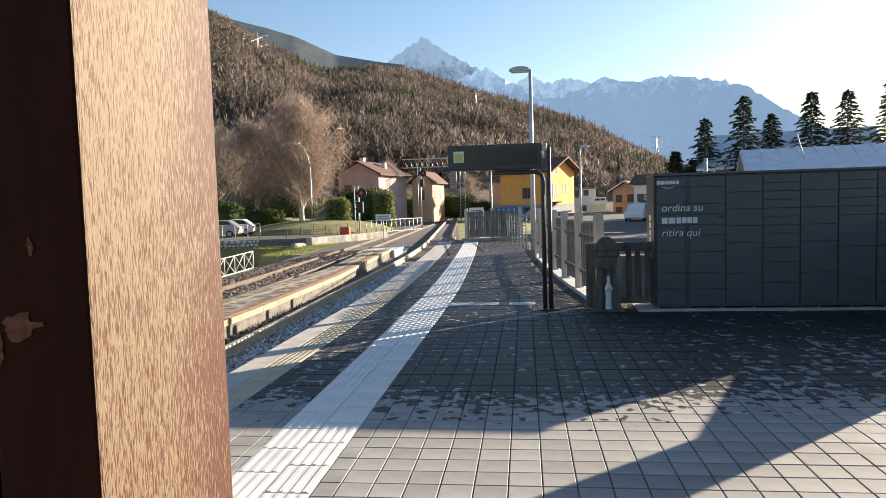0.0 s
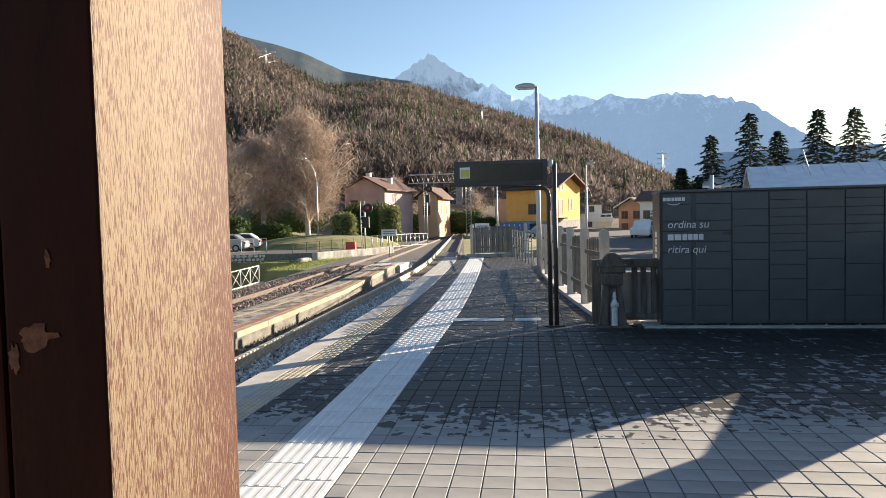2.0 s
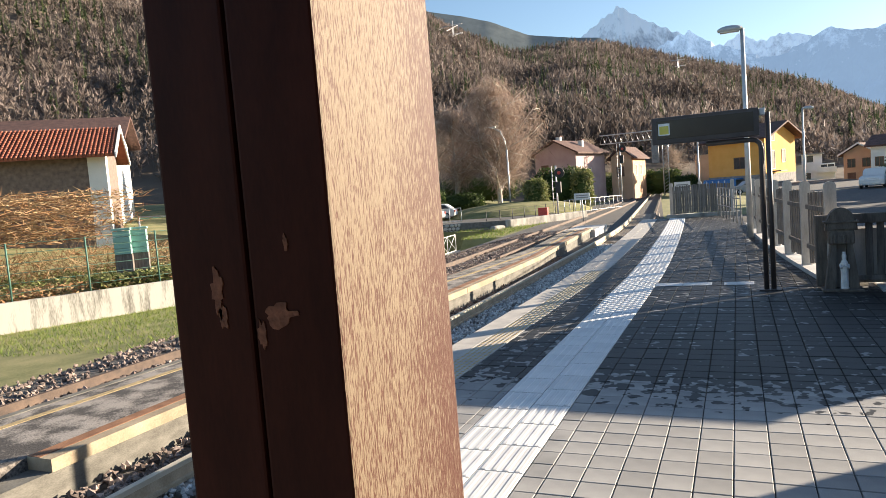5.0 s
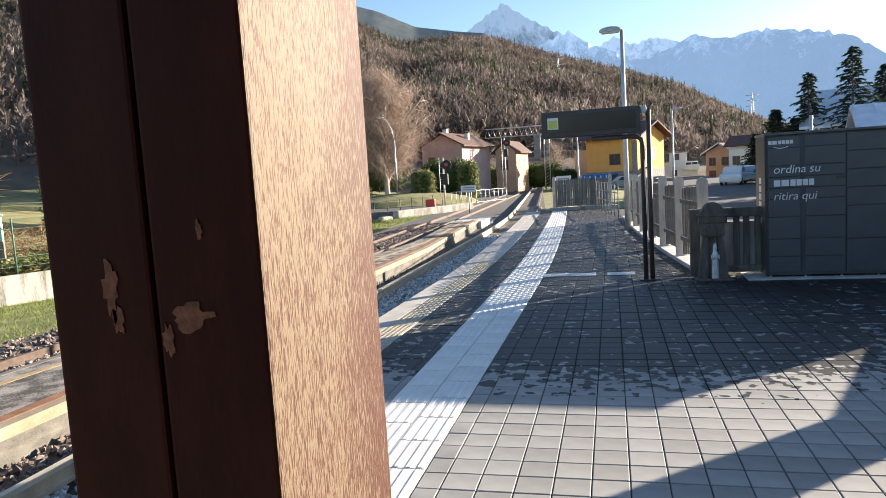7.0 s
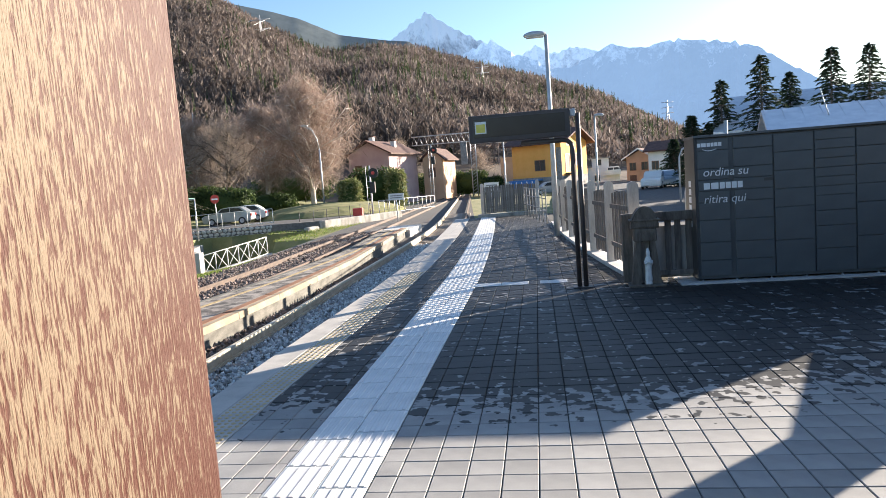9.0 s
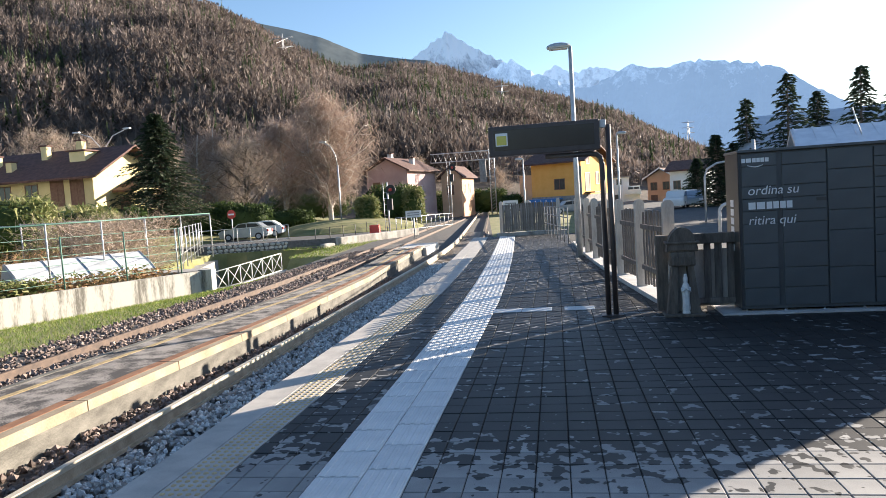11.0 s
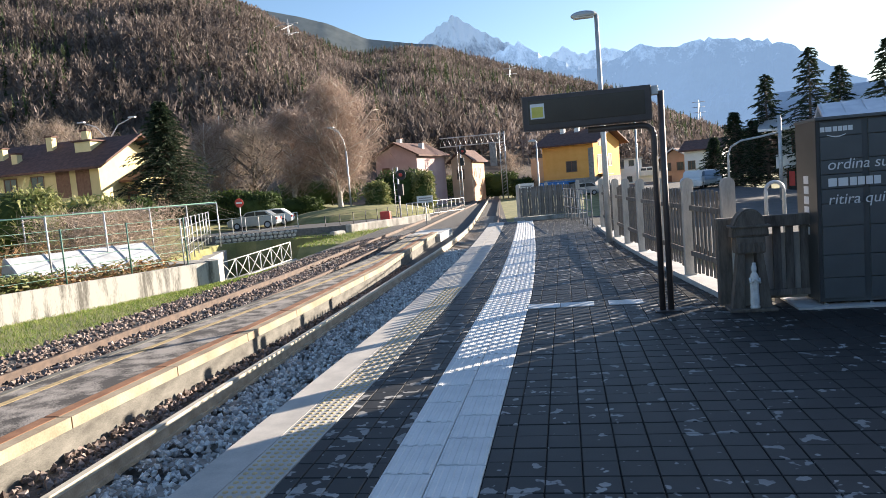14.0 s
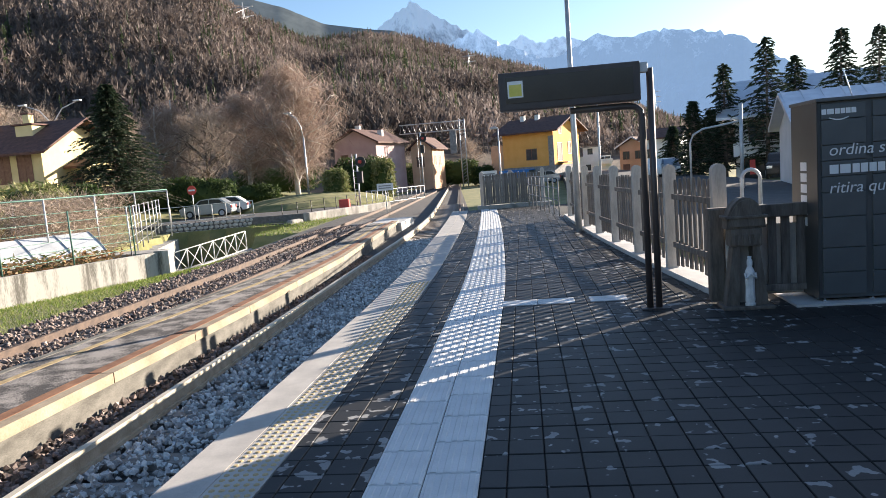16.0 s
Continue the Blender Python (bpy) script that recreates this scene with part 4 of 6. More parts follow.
for k in range(6):
    part("peg", boxes((-0.135 + k * 0.05, -0.102, 0.64, -0.11 + k * 0.05, -0.088, 0.74), bevel=0.004), DARK_WOOD, shrine)
bm = bmesh.new()
prism(bm, [(0.185 * math.cos(a), 0.80 + 0.30 * math.sin(a)) for a in [math.pi * i / 14 for i in range(15)]], "y", -0.10, 0.10)
bmesh.ops.bevel(bm, geom=[e for e in bm.edges if abs(e.verts[0].co.y - e.verts[1].co.y) < 0.001], offset=0.02, segments=2, affect="EDGES")
part("hood", bm, DARK_WOOD, shrine)
part("hood_band", boxes((-0.20, -0.115, 0.90, 0.20, 0.115, 0.925), bevel=0.006), DARK_WOOD, shrine)
part("base_board", boxes((-0.24, -0.14, 0.0, 0.24, 0.14, 0.035), bevel=0.008), DARK_WOOD, shrine)
bm = bmesh.new()
lathe(bm, [(0.058, 0.0), (0.060, 0.022), (0.048, 0.034), (0.056, 0.05), (0.050, 0.10), (0.046, 0.18), (0.050, 0.25), (0.055, 0.31), (0.050, 0.345), (0.036, 0.372), (0.024, 0.386), (0.030, 0.405), (0.033, 0.432), (0.028, 0.455), (0.020, 0.462), (0.024, 0.488), (0.010, 0.49)], 20)
for v in bm.verts:
    ang_ = math.atan2(v.co.y, v.co.x)
    fold = 1 + (0.10 * math.sin(6 * ang_ + v.co.z * 9) if 0.05 < v.co.z < 0.33 else 0.0)
    v.co.x, v.co.y = v.co.x * 0.85 * fold, v.co.y * 0.65 * fold
for sx in (-1, 1):
    tube(bm, [(sx * 0.046, -0.012, 0.325), (sx * 0.048, -0.036, 0.275), (sx * 0.008, -0.056, 0.315)], 0.014, 0.009, 6)
st = part("statuette", bm, PLASTER_STATUE, loc=(2.32, 11.89, 0.036))
tagged(st, "small white plaster statuette standing in the wooden shrine", "statuette")

# ---- unseen light blockers round and behind the camera ----
# unseen second post, placed to cast the shadow band over the near pavers
canopy_post(6.0, 9.46, "flaking brown-painted double post of the platform canopy")
# added wall and roof, out of view, that dim the canopy post's near face
shade_wall = thing("shelter_wall", "unseen dark wall added to keep the post's near face dim", "wall", kind="structure")
part("wall_panel", boxes((-1.0, -2.2, 0, 9.0, -2.0, 3.3)), SHADE_BOARDS, shade_wall)
part("side_panel", boxes((8.8, -2.0, 0, 9.0, 6.0, 3.3)), SHADE_BOARDS, shade_wall)
tagged(part("ceiling", boxes((-0.9, -2.2, 3.3, 9.0, 3.4, 3.45)), SHADE_BOARDS), "unseen dark roof added to keep the post's near face dim", "ceiling", kind="structure")
# added out of view: its shadow closes the lit wedge on the pavers
lw = thing("wall_low", "unseen low wall past the lockers, added to cast shade", "wall", (6.95, 12.0, 0), kind="structure", rz=-113.5)
part("wall_body", boxes((0, -0.1, 0, 2.7, 0.1, 1.2), bevel=0.01), CONCRETE, lw)

# ---- garden wall, grass bank and railing ----
gw = thing("garden_wall", "stained pale concrete retaining wall along the garden", "wall", kind="structure")
wy = [-6 + 3.0 * i for i in range(12)] + [29.6]
bm = bmesh.new()
ribbon(bm, [(wall_x(y) - 0.28, y) for y in wy], [(wall_x(y), y) for y in wy], -2.1, -0.69)
part("wall_body", bm, WALL_CONC, gw)
part("end_pier", boxes((-13.95, 29.55, -2.0, -13.35, 29.95, -0.64), bevel=0.02), WALL_CONC, gw)


def lattice_railing(name, p0, p1, z0, z1, h, bays, label, crossed=True, material=WHITE_RAIL):
    th = thing(name, label, "railing", group="railings")
    a, b = Vector((*p0, z0)), Vector((*p1, z1))
    up = Vector((0, 0, h))
    for t in (0.08, 1.0):
        part("rail_bar", tubes(([a + up * t, b + up * t], 0.023), sides=6), material, th)
    for k in range(bays + 1):
        p = a.lerp(b, k / bays)
        part("rail_post", tubes(([p, p + up], 0.025), sides=6), material, th)
        if crossed and k < bays:
            q = a.lerp(b, (k + 1) / bays)
            part("cross_bar", tubes(([p + up * 0.08, q + up], 0.016), sides=5), material, th)
            part("cross_bar", tubes(([p + up, q + up * 0.08], 0.016), sides=5), material, th)
    return th


lattice_railing("underpass_railing", (-13.45, 30.0), (-13.5, 37.3), -1.75, -1.6, 0.95, 6, "white crossed-bar railing over the underpass")
part_pit = part("underpass_pit", boxes((-17.6, 29.62, -4.6, -14.12, 31.0, -0.70), (-14.11, 29.96, -4.6, -13.40, 31.0, -1.55), (-13.85, 31.01, -4.6, -13.40, 44.6, -1.62)), CONCRETE)
tagged(part_pit, "concrete walls of the underpass cutting", "wall", kind="structure")

pit = thing("underpass_side_wall", "stained concrete wall of the underpass cutting", "wall", kind="structure")
part("wall_body", ribbon(bmesh.new(), [(-17.5 - (y - 30) * 0.33, y) for y in (30, 35, 40, 44.4)], [(-16.0 - (y - 30) * 0.33, y) for y in (30, 35, 40, 44.4)], -4.6, -1.35), CONCRETE, pit)

tagged(part("underpass_road", boxes((-21.4, 31.01, -4.7, -13.86, 46.0, -4.36)), ASPHALT), "shaded asphalt of the road through the underpass", "road", kind="structure")
sw = thing("rubble_wall", "pale rubble-stone retaining wall below the road", "wall", kind="structure")
A, B = Vector((-21.9, 45.0, -1.9)), Vector((-16.8, 46.5, -1.9))
d = (B - A).normalized()
part("wall_core", boxes((-0.6, 0.05, -2.6, (B - A).length + 3.4, 0.5, 1.42)), MORTAR, sw).matrix_basis = pose(*A, 0, 0, math.degrees(math.atan2(d.y, d.x)))
rs = random.Random(3)
stone_meshes = []
for k in range(6):
    bm = bmesh.new()
    bmesh.ops.create_icosphere(bm, subdivisions=1, radius=0.5)
    for v in bm.verts:
        v.co *= rs.uniform(0.85, 1.1)
        v.co.y *= 0.5
    me = bpy.data.meshes.new("stone")
    bm.to_mesh(me)
    bm.free()
    stone_meshes.append(me)
for row in range(-4, 6):
    x = rs.uniform(0, 0.15)
    while x < (B - A).length - 0.1:
        w = rs.uniform(0.2, 0.42)
        ob = part("stone", stone_meshes[rs.randrange(6)], RUBBLE, sw)
        p = A + d * (x + w / 2)
        ob.matrix_basis = pose(p.x, p.y, A.z + 0.12 + row * 0.235, 0, rs.uniform(-12, 12), math.degrees(math.atan2(d.y, d.x))) @ Matrix.Diagonal((w * 1.05, 0.35, 0.26, 1))
        x += w
lattice_railing("road_railing", (-22.4, 45.2), (-16.8, 46.8), -0.47, -0.40, 1.0, 7, "white tube railing on the rubble wall", crossed=False)

# ---- road and parking ----
road = thing("road", "grey asphalt road behind the tracks", "road", kind="structure")
part("carriageway", ribbon(bmesh.new(), [(-60, 58), (-34, 52), (-26, 50), (-19, 47.2), (-14.5, 54)], [(-60, 66), (-36, 60), (-26, 60), (-18, 60), (-13.5, 62)], -1.2, -0.80), ASPHALT, road)
part("ramp", ribbon(bmesh.new(), [(-18.0, 47.1), (-18.0, 60)], [(-13.9, 45.2), (-13.3, 60)], -1.4, -0.93), ASPHALT, road)
part("right_lane", ribbon(bmesh.new(), [(3.6, 13), (3.6, 60), (6, 110)], [(14, 13), (14, 60), (14, 110)], -1.4, -0.42), ASPHALT, road)
tagged(part("lawn_mound", (lambda bm: (bmesh.ops.create_uvsphere(bm, u_segments=24, v_segments=10, radius=1, matrix=Matrix.Translation((-20, 70, -1.3)) @ Matrix.Diagonal((8, 9, 1.6, 1))), bm)[1])(bmesh.new()), GRASS_SOIL), "sunlit grass mound beside the road", "mound", kind="structure")


def mesh_fence(name, p0, p1, z, h, n, label, material=GREEN_WIRE, wires=4):
    th = thing(name, label, "fence", group="wire fences")
    a, b = Vector((*p0, z)), Vector((*p1, z))
    for k in range(n + 1):
        p = a.lerp(b, k / n)
        part("fence_post", tubes(([p, p + Vector((0, 0, h))], 0.03), sides=6), material, th)
    for w in range(wires):
        q = Vector((0, 0, h * (w + 1) / wires - 0.04))
        part("wire", tubes(([a + q, b + q], 0.009), sides=4), material, th)
    return th


mesh_fence("park_fence", (-15.2, 47.5), (-12.3, 66), -0.95, 1.15, 9, "thin dark wire fence along the road", BLACK, 3)
mesh_fence("garden_fence", (wall_x(8) - 0.35, 8), (wall_x(29) - 0.35, 29), -0.72, 1.9, 10, "green wire garden fence on the retaining wall", GREEN_WIRE, 6)
mesh_fence("garden_fence", (wall_x(29) - 0.5, 29), (-21.5, 44), -0.75, 1.9, 7, "grey wire garden fence towards the road", GALV, 5)
perg = thing("pergola", "galvanised tube pergola over the vegetable garden", "pergola")
for k in range(6):
    p = Vector((-17.2 - 0.2 * k, 22.0 + 3.4 * k, -0.75))
    part("upright", tubes(([p, p + Vector((0, 0, 2.4))], 0.035), sides=6), GALV, perg)
    part("upright", tubes(([p + Vector((-5, 1.5, 0)), p + Vector((-5, 1.5, 2.5))], 0.035), sides=6), GALV, perg)
    part("crossbar", tubes(([p + Vector((0, 0, 2.35)), p + Vector((-5, 1.5, 2.45))], 0.028), sides=6), GALV, perg)
for off in (0, -2.5, -5):
    part("long_bar", tubes(([(-17.2 + off, 22 - off * 0.3, 1.62), (-18.2 + off, 39 - off * 0.3, 1.68)], 0.03), sides=6), GREEN_WIRE, perg)

gh = thing("cloche_tunnel", "low tent of milky plastic sheet over a vegetable bed", "garden tunnel", (-19.3, 25.6, -0.76), rz=62)
bm = bmesh.new()
prism(bm, [(-0.95, 0.0), (-0.95, 0.16), (-0.45, 0.55), (0.35, 1.0), (0.45, 1.0), (0.72, 0.5), (0.8, 0.0)], "x", 0, 5.4)
bmesh.ops.bevel(bm, geom=bm.edges[:], offset=0.03, segments=1, affect="EDGES")
part("sheet", bm, PLASTIC, gh)
for k in range(5):
    bm = bmesh.new()
    tube(bm, [(0.05 + k * 1.32, a, b) for a, b in ((-0.97, 0.0), (-0.97, 0.17), (-0.46, 0.57), (0.35, 1.02), (0.46, 1.02), (0.74, 0.51), (0.82, 0.0))], 0.018, sides=5)
    part("hoop", bm, GALV, gh)
for az, r in ((-49.8, 27.5), (-48.6, 27.8)):
    hx, hy = polar(az, r)
    hv_ = thing("beehive", "mint-green painted beehive on a grey wooden stand", "beehive", (hx, hy, -0.75), "beehives", rz=40)
    part("stand", boxes((-0.3, -0.2, 0, 0.3, 0.2, 1.1), bevel=0.01), BOARD, hv_)
    for q in range(4):
        part("hive_box", boxes((-0.29, -0.25, 1.11 + q * 0.22, 0.29, 0.25, 1.315 + q * 0.22), bevel=0.012), HIVE, hv_)
    part("lid", boxes((-0.33, -0.29, 2.0, 0.33, 0.29, 2.08), bevel=0.01), HIVE, hv_)


def tangle(name, count, inside, length, width, material, label, droop=0.3):
    base, tip = [], []
    for _ in range(count):
        p = Vector(inside())
        v = Vector(rng.normal(size=3))
        v.normalize()
        v.z = abs(v.z) * (1 - droop) - droop * 0.4
        base.append(p)
        tip.append(p + v * length * rng.uniform(0.4, 1.3))
    return tagged(blades(name, base, tip, width, material), label, "plants", kind="stuff")


def along_wall(y0, y1, back0, back1, z0, z1):
    y = rng.uniform(y0, y1)
    return wall_x(y) - rng.uniform(back0, back1), y, rng.uniform(z0, z1)


tangle("dry_vines", 15000, lambda: along_wall(5, 23, 4, 9, 0.9, 2.9), 0.75, 0.04, DEADLEAF, "tangle of dry brown vines on the pergola", 0.4)
tangle("dry_leaf_bed", 4200, lambda: along_wall(6, 29, 0.5, 2.2, -0.78, -0.4), 0.22, 0.10, DEADLEAF, "dry brown leaves and stalks behind the wall")
tangle("garden_stalks", 7000, lambda: along_wall(12, 29.3, 4.2, 10, -0.78, 0.5), 0.6, 0.03, DEADLEAF, "dry stalks and winter vegetables in the garden", 0.0)
tangle("garden_greens", 5000, lambda: along_wall(14, 29.3, 1.0, 9, -0.78, -0.3), 0.3, 0.08, BUSH, "low green vegetable leaves in the garden")
tangle("vegetable_row", 2500, lambda: along_wall(19, 24.5, 0.5, 1.6, -0.75, -0.3), 0.3, 0.09, BUSH, "green cabbage leaves behind the wall")
tangle("bramble_thicket", 7000, lambda: (rng.uniform(-22.5, -17.6), rng.uniform(29.5, 35), rng.uniform(-0.9, 1.5)), 0.9, 0.022, TWIG_DARK, "thicket of bare grey brambles beside the garden fence", 0.05)


# ---- trees ----
def branch_points(p, d, length, n, r, up):
    pts = [p.copy()]
    for _ in range(n):
        d = (d + Vector(r.uniform(-0.22, 0.22, 3)) + Vector((0, 0, up))).normalized()
        p = p + d * (length / n)
        pts.append(p.copy())
    return pts, d


def bare_tree(name, x, y, z, h, spread, seed, label, twig_mat, bark, droop, twigs=9000, limbs=26, lean=0.0, first=0.16):
    r = np.random.default_rng(seed)
    th = thing(name, label, "tree", (x, y, z))
    bm = bmesh.new()
    trunk = [Vector((lean * t * h + 0.25 * math.sin(t * 5 + seed) * t, 0.25 * math.cos(t * 4) * t, h * 0.92 * t)) for t in [i / 10 for i in range(11)]]
    tube(bm, trunk, h * 0.021, h * 0.004, 7)
    base, tip = [], []
    ends = []
    for k in range(limbs):
        t = first + (0.9 - first) * k / limbs
        p = trunk[0].lerp(trunk[10], 0) if t <= 0 else trunk[int(t * 10)].lerp(trunk[min(10, int(t * 10) + 1)], t * 10 - int(t * 10))
        a = r.uniform(0, 6.283)
        ln = spread * (1.0 - 0.72 * abs(t - 0.38) / 0.6) * r.uniform(0.75, 1.1)
        pts, dd = branch_points(p, Vector((math.cos(a), math.sin(a), r.uniform(0.5, 1.2))), ln, 5, r, 0.05)
        tube(bm, pts, h * 0.0125 * (1.15 - t), 0.03, 5)
        ends += [(q, ln) for q in pts[1:]]
        for q in pts[2:]:
            b = r.uniform(0, 6.283)
            sub, _ = branch_points(q, Vector((math.cos(b), math.sin(b), r.uniform(0.1, 0.8))), ln * 0.45, 4, r, 0.02 - droop * 0.12)
            tube(bm, sub, 0.055, 0.015, 4)
            ends += [(s, ln * 0.5) for s in sub[1:]]
    part("trunk", bm, bark, th)
    for k in range(twigs):
        q, ln = ends[r.integers(len(ends))]
        p = q + Vector(r.normal(size=3)) * 0.34 * min(ln, 2.0)
        v = Vector((*(r.normal(size=2) * 0.5), r.uniform(0.1, 1.0) * (1 - droop) - droop * 1.1))
        base.append(p)
        tip.append(p + v * r.uniform(0.4, 1.25) * (0.8 + 0.05 * h))
    blades("crown", base, tip, 0.02 + 0.0013 * h, twig_mat, th, kind="stuff")
    return th


def conifer(name, x, y, z, h, radius, seed, label, layers=20, per=15, needles=26):
    r = np.random.default_rng(seed)
    th = thing(name, label, "tree", (x, y, z))
    bm = bmesh.new()
    tube(bm, [(0, 0, 0), (0, 0, h * 0.5), (0, 0, h * 0.97)], h * 0.018, 0.02, 7)
    base, tip, wide = [], [], []
    bb = bmesh.new()
    for k in range(layers * per):
        t = 0.08 + 0.90 * (k + r.uniform(0, 1)) / (layers * per)
        a = k * 2.4 + r.uniform(-0.5, 0.5)
        ln = (radius * (1 - t) ** 0.85 + 0.12) * r.choice((0.55, 0.75, 0.95, 1.1)) * r.uniform(0.85, 1.1)
        p0 = Vector((0, 0, h * t))
        out = Vector((math.cos(a), math.sin(a), 0))
        p1 = p0 + out * ln * 0.6 + Vector((0, 0, ln * r.uniform(-0.02, 0.12)))
        p2 = p0 + out * ln + Vector((0, 0, -ln * r.uniform(0.0, 0.16)))
        tube(bb, [p0, p1, p2], 0.035, 0.008, 3)
        side = Vector((-out.y, out.x, 0))
        for q in range(needles):
            u = r.uniform(0.12, 1.0) ** 0.8
            c = p0.lerp(p1, u / 0.6) if u < 0.6 else p1.lerp(p2, (u - 0.6) / 0.4)
            e = c + out * r.uniform(0.05, 0.34) + side * r.normal() * 0.30 * (1.15 - u) * (0.5 + 0.25 * ln) + Vector((0, 0, r.uniform(-0.24, 0.05)))
            base.append(c)
            tip.append(e)
            wide.append(0.05 + 0.0055 * h)
    part("trunk", bm, BARK_DARK, th)
    part("bough_frame", bb, BARK_DARK, th)
    blades("crown", base, tip, wide, NEEDLE, th, kind="stuff")
    return th


bx, by = polar(-18.4, 82)
bare_tree("birch_tree", bx, by, -0.8, 16.0, 6.8, 11, "tall bare birch with drooping brown twigs on the lawn", TWIG, BARK, 0.66, 20000, 44, first=0.14)
bx, by = polar(-22.0, 84)
bare_tree("birch_tree", bx, by, -0.8, 13.5, 5.0, 12, "bare birch with drooping brown twigs beside a taller one", TWIG, BARK, 0.6, 10000, 28)
for az, r_, h, sp, seed, lab in ((-28.3, 78, 11.5, 2.6, 21, "slender bare tree with pale upright branches"), (-27.2, 80, 12.5, 2.6, 22, "slender bare tree with pale upright branches"), (-25.0, 76, 10.5, 4.2, 23, "bare round-crowned tree with dark trunk"),
                              (-26.2, 92, 12.0, 3.6, 24, "bare grey tree behind the park"), (-30.5, 95, 12.0, 4.0, 25, "bare grey tree behind the park")):
    bx, by = polar(az, r_)
    bare_tree("bare_tree", bx, by, -0.6, h, sp, seed, lab, TWIG_DARK if seed > 22 else TWIG, BARK_DARK if seed > 22 else BARK, 0.0, 3800, 24)
for az, r_, h, sp, seed in ((-8.0, 120, 8, 3.0, 31), (-9.5, 125, 9, 3.0, 32), (-11, 118, 11, 3.6, 33), (-36, 84, 10, 4.0, 34), (-39, 88, 10, 4.5, 35), (1.5, 135, 9, 3.5, 36), (-4.5, 130, 8, 3.5, 37)):
    bx, by = polar(az, r_)
    bare_tree("bare_tree", bx, by, ground_z(bx, by) - 0.2, h, sp, seed, "small bare grey tree at the foot of the hill", TWIG_DARK, BARK_DARK, 0.0, 2600, 14)
bx, by = polar(-31.2, 64)
conifer("fir_tree", bx, by, 0.0, 10.6, 5.2, 41, "broad dark green fir beside the road", 30, 22, 40)
for az, r_, h, rad, seed in ((14.6, 62, 9.2, 2.9, 42), (17.4, 60, 10.6, 3.4, 43), (19.3, 64, 9.4, 2.8, 44), (22.0, 58, 10.2, 3.2, 45), (24.3, 62, 10.6, 3.4, 46), (27.0, 60, 10.8, 3.4, 47)):
    bx, by = polar(az, r_)
    conifer("cedar_tree", bx, by, -0.9, h, rad, seed, "dark layered cedar behind the houses", 20, 11, 30)
for az, r_, h, rad, seed in ((-9.8, 128, 11, 2.6, 51), (-6.9, 135, 9, 2.4, 52), (11.0, 70, 5.0, 2.2, 53), (12.4, 62, 6.6, 2.6, 54), (13.7, 66, 6.0, 2.8, 55)):
    bx, by = polar(az, r_)
    conifer("fir_tree", bx, by, -1.0, h, rad, seed, "dark fir at the foot of the hill", 22, 12, 26)


def hedge(name, cx, cy, cz, sx, sy, sz, n, material, label, rz=0.0, size=0.22):
    th = thing(name, label, "hedge", (cx, cy, cz), rz=rz)
    core = bmesh.new()
    bmesh.ops.create_icosphere(core, subdivisions=3, radius=0.5, matrix=Matrix.Translation((0, 0, sz * 0.48)) @ Matrix.Diagonal((sx * 0.9, sy * 0.9, sz * 0.95, 1)))
    for v in core.verts:
        v.co += Vector(noise.noise_vector(v.co * 1.3)) * 0.22
    part("leaf_core", core, HEDGE, th)
    p = rng.normal(size=(n, 3))
    p /= np.linalg.norm(p, axis=1, keepdims=True)
    p = np.sign(p) * np.abs(p) ** 0.6 * rng.uniform(0.40, 0.56, (n, 1))
    p = p * (sx, sy, sz) + (0, 0, sz * 0.5)
    p[:, 2] = np.abs(p[:, 2])
    blades("leaves", p, p + rng.normal(size=(n, 3)) * size, size * 0.7, material, th, kind="stuff")
    return th


for az, r_, sx, sy, sz, mat_, lab in ((-28.6, 70, 9, 2.5, 2.8, HEDGE, "tall dark clipped hedge beside the road"), (-25.6, 70, 6, 2.5, 2.6, HEDGE, "tall dark clipped hedge beside the road"), (-15.4, 70, 2.2, 2.2, 3.0, BUSH, "sunlit yellow-green clipped bush"),
                                      (-13.4, 78, 5.5, 2.5, 4.2, HEDGE, "dark hedge in front of the pink house"), (-11.6, 76, 2.2, 2.2, 3.8, BUSH, "sunlit bush in front of the pink house"), (-37.8, 50, 6, 4, 3.1, BUSH, "large olive-green shrub in the garden"),
                                      (-41.5, 46, 5, 4, 3.6, BUSH, "large olive-green shrub in the garden"), (-34.2, 60, 4, 3, 2.6, HEDGE, "dark shrub under the fir"), (-22.5, 78, 7, 2.5, 1.8, HEDGE, "dark low hedge under the birches"),
                                      (-5.6, 104, 6, 3, 3.4, HEDGE, "dark overgrown hedge beside the line"), (-3.6, 98, 3, 3, 2.2, HEDGE, "dark overgrown hedge beside the line"), (-8.2, 112, 9, 3, 3.6, BUSH, "rough scrub at the foot of the hill"), (0.5, 122, 12, 3, 3.6, BUSH, "dark hedge behind the yellow house"),
                                      (-20.0, 100, 12, 3, 3.5, HEDGE, "dark hedge behind the park"), (-35.6, 62, 6, 3, 2.0, BUSH, "garden shrub before the cream house")):
    bx, by = polar(az, r_)
    hedge("hedge", bx, by, ground_z(bx, by) + (0.3 if az > -26 and az < 0 else 0), sx, sy, sz, 2600, mat_, lab, rz=-az)


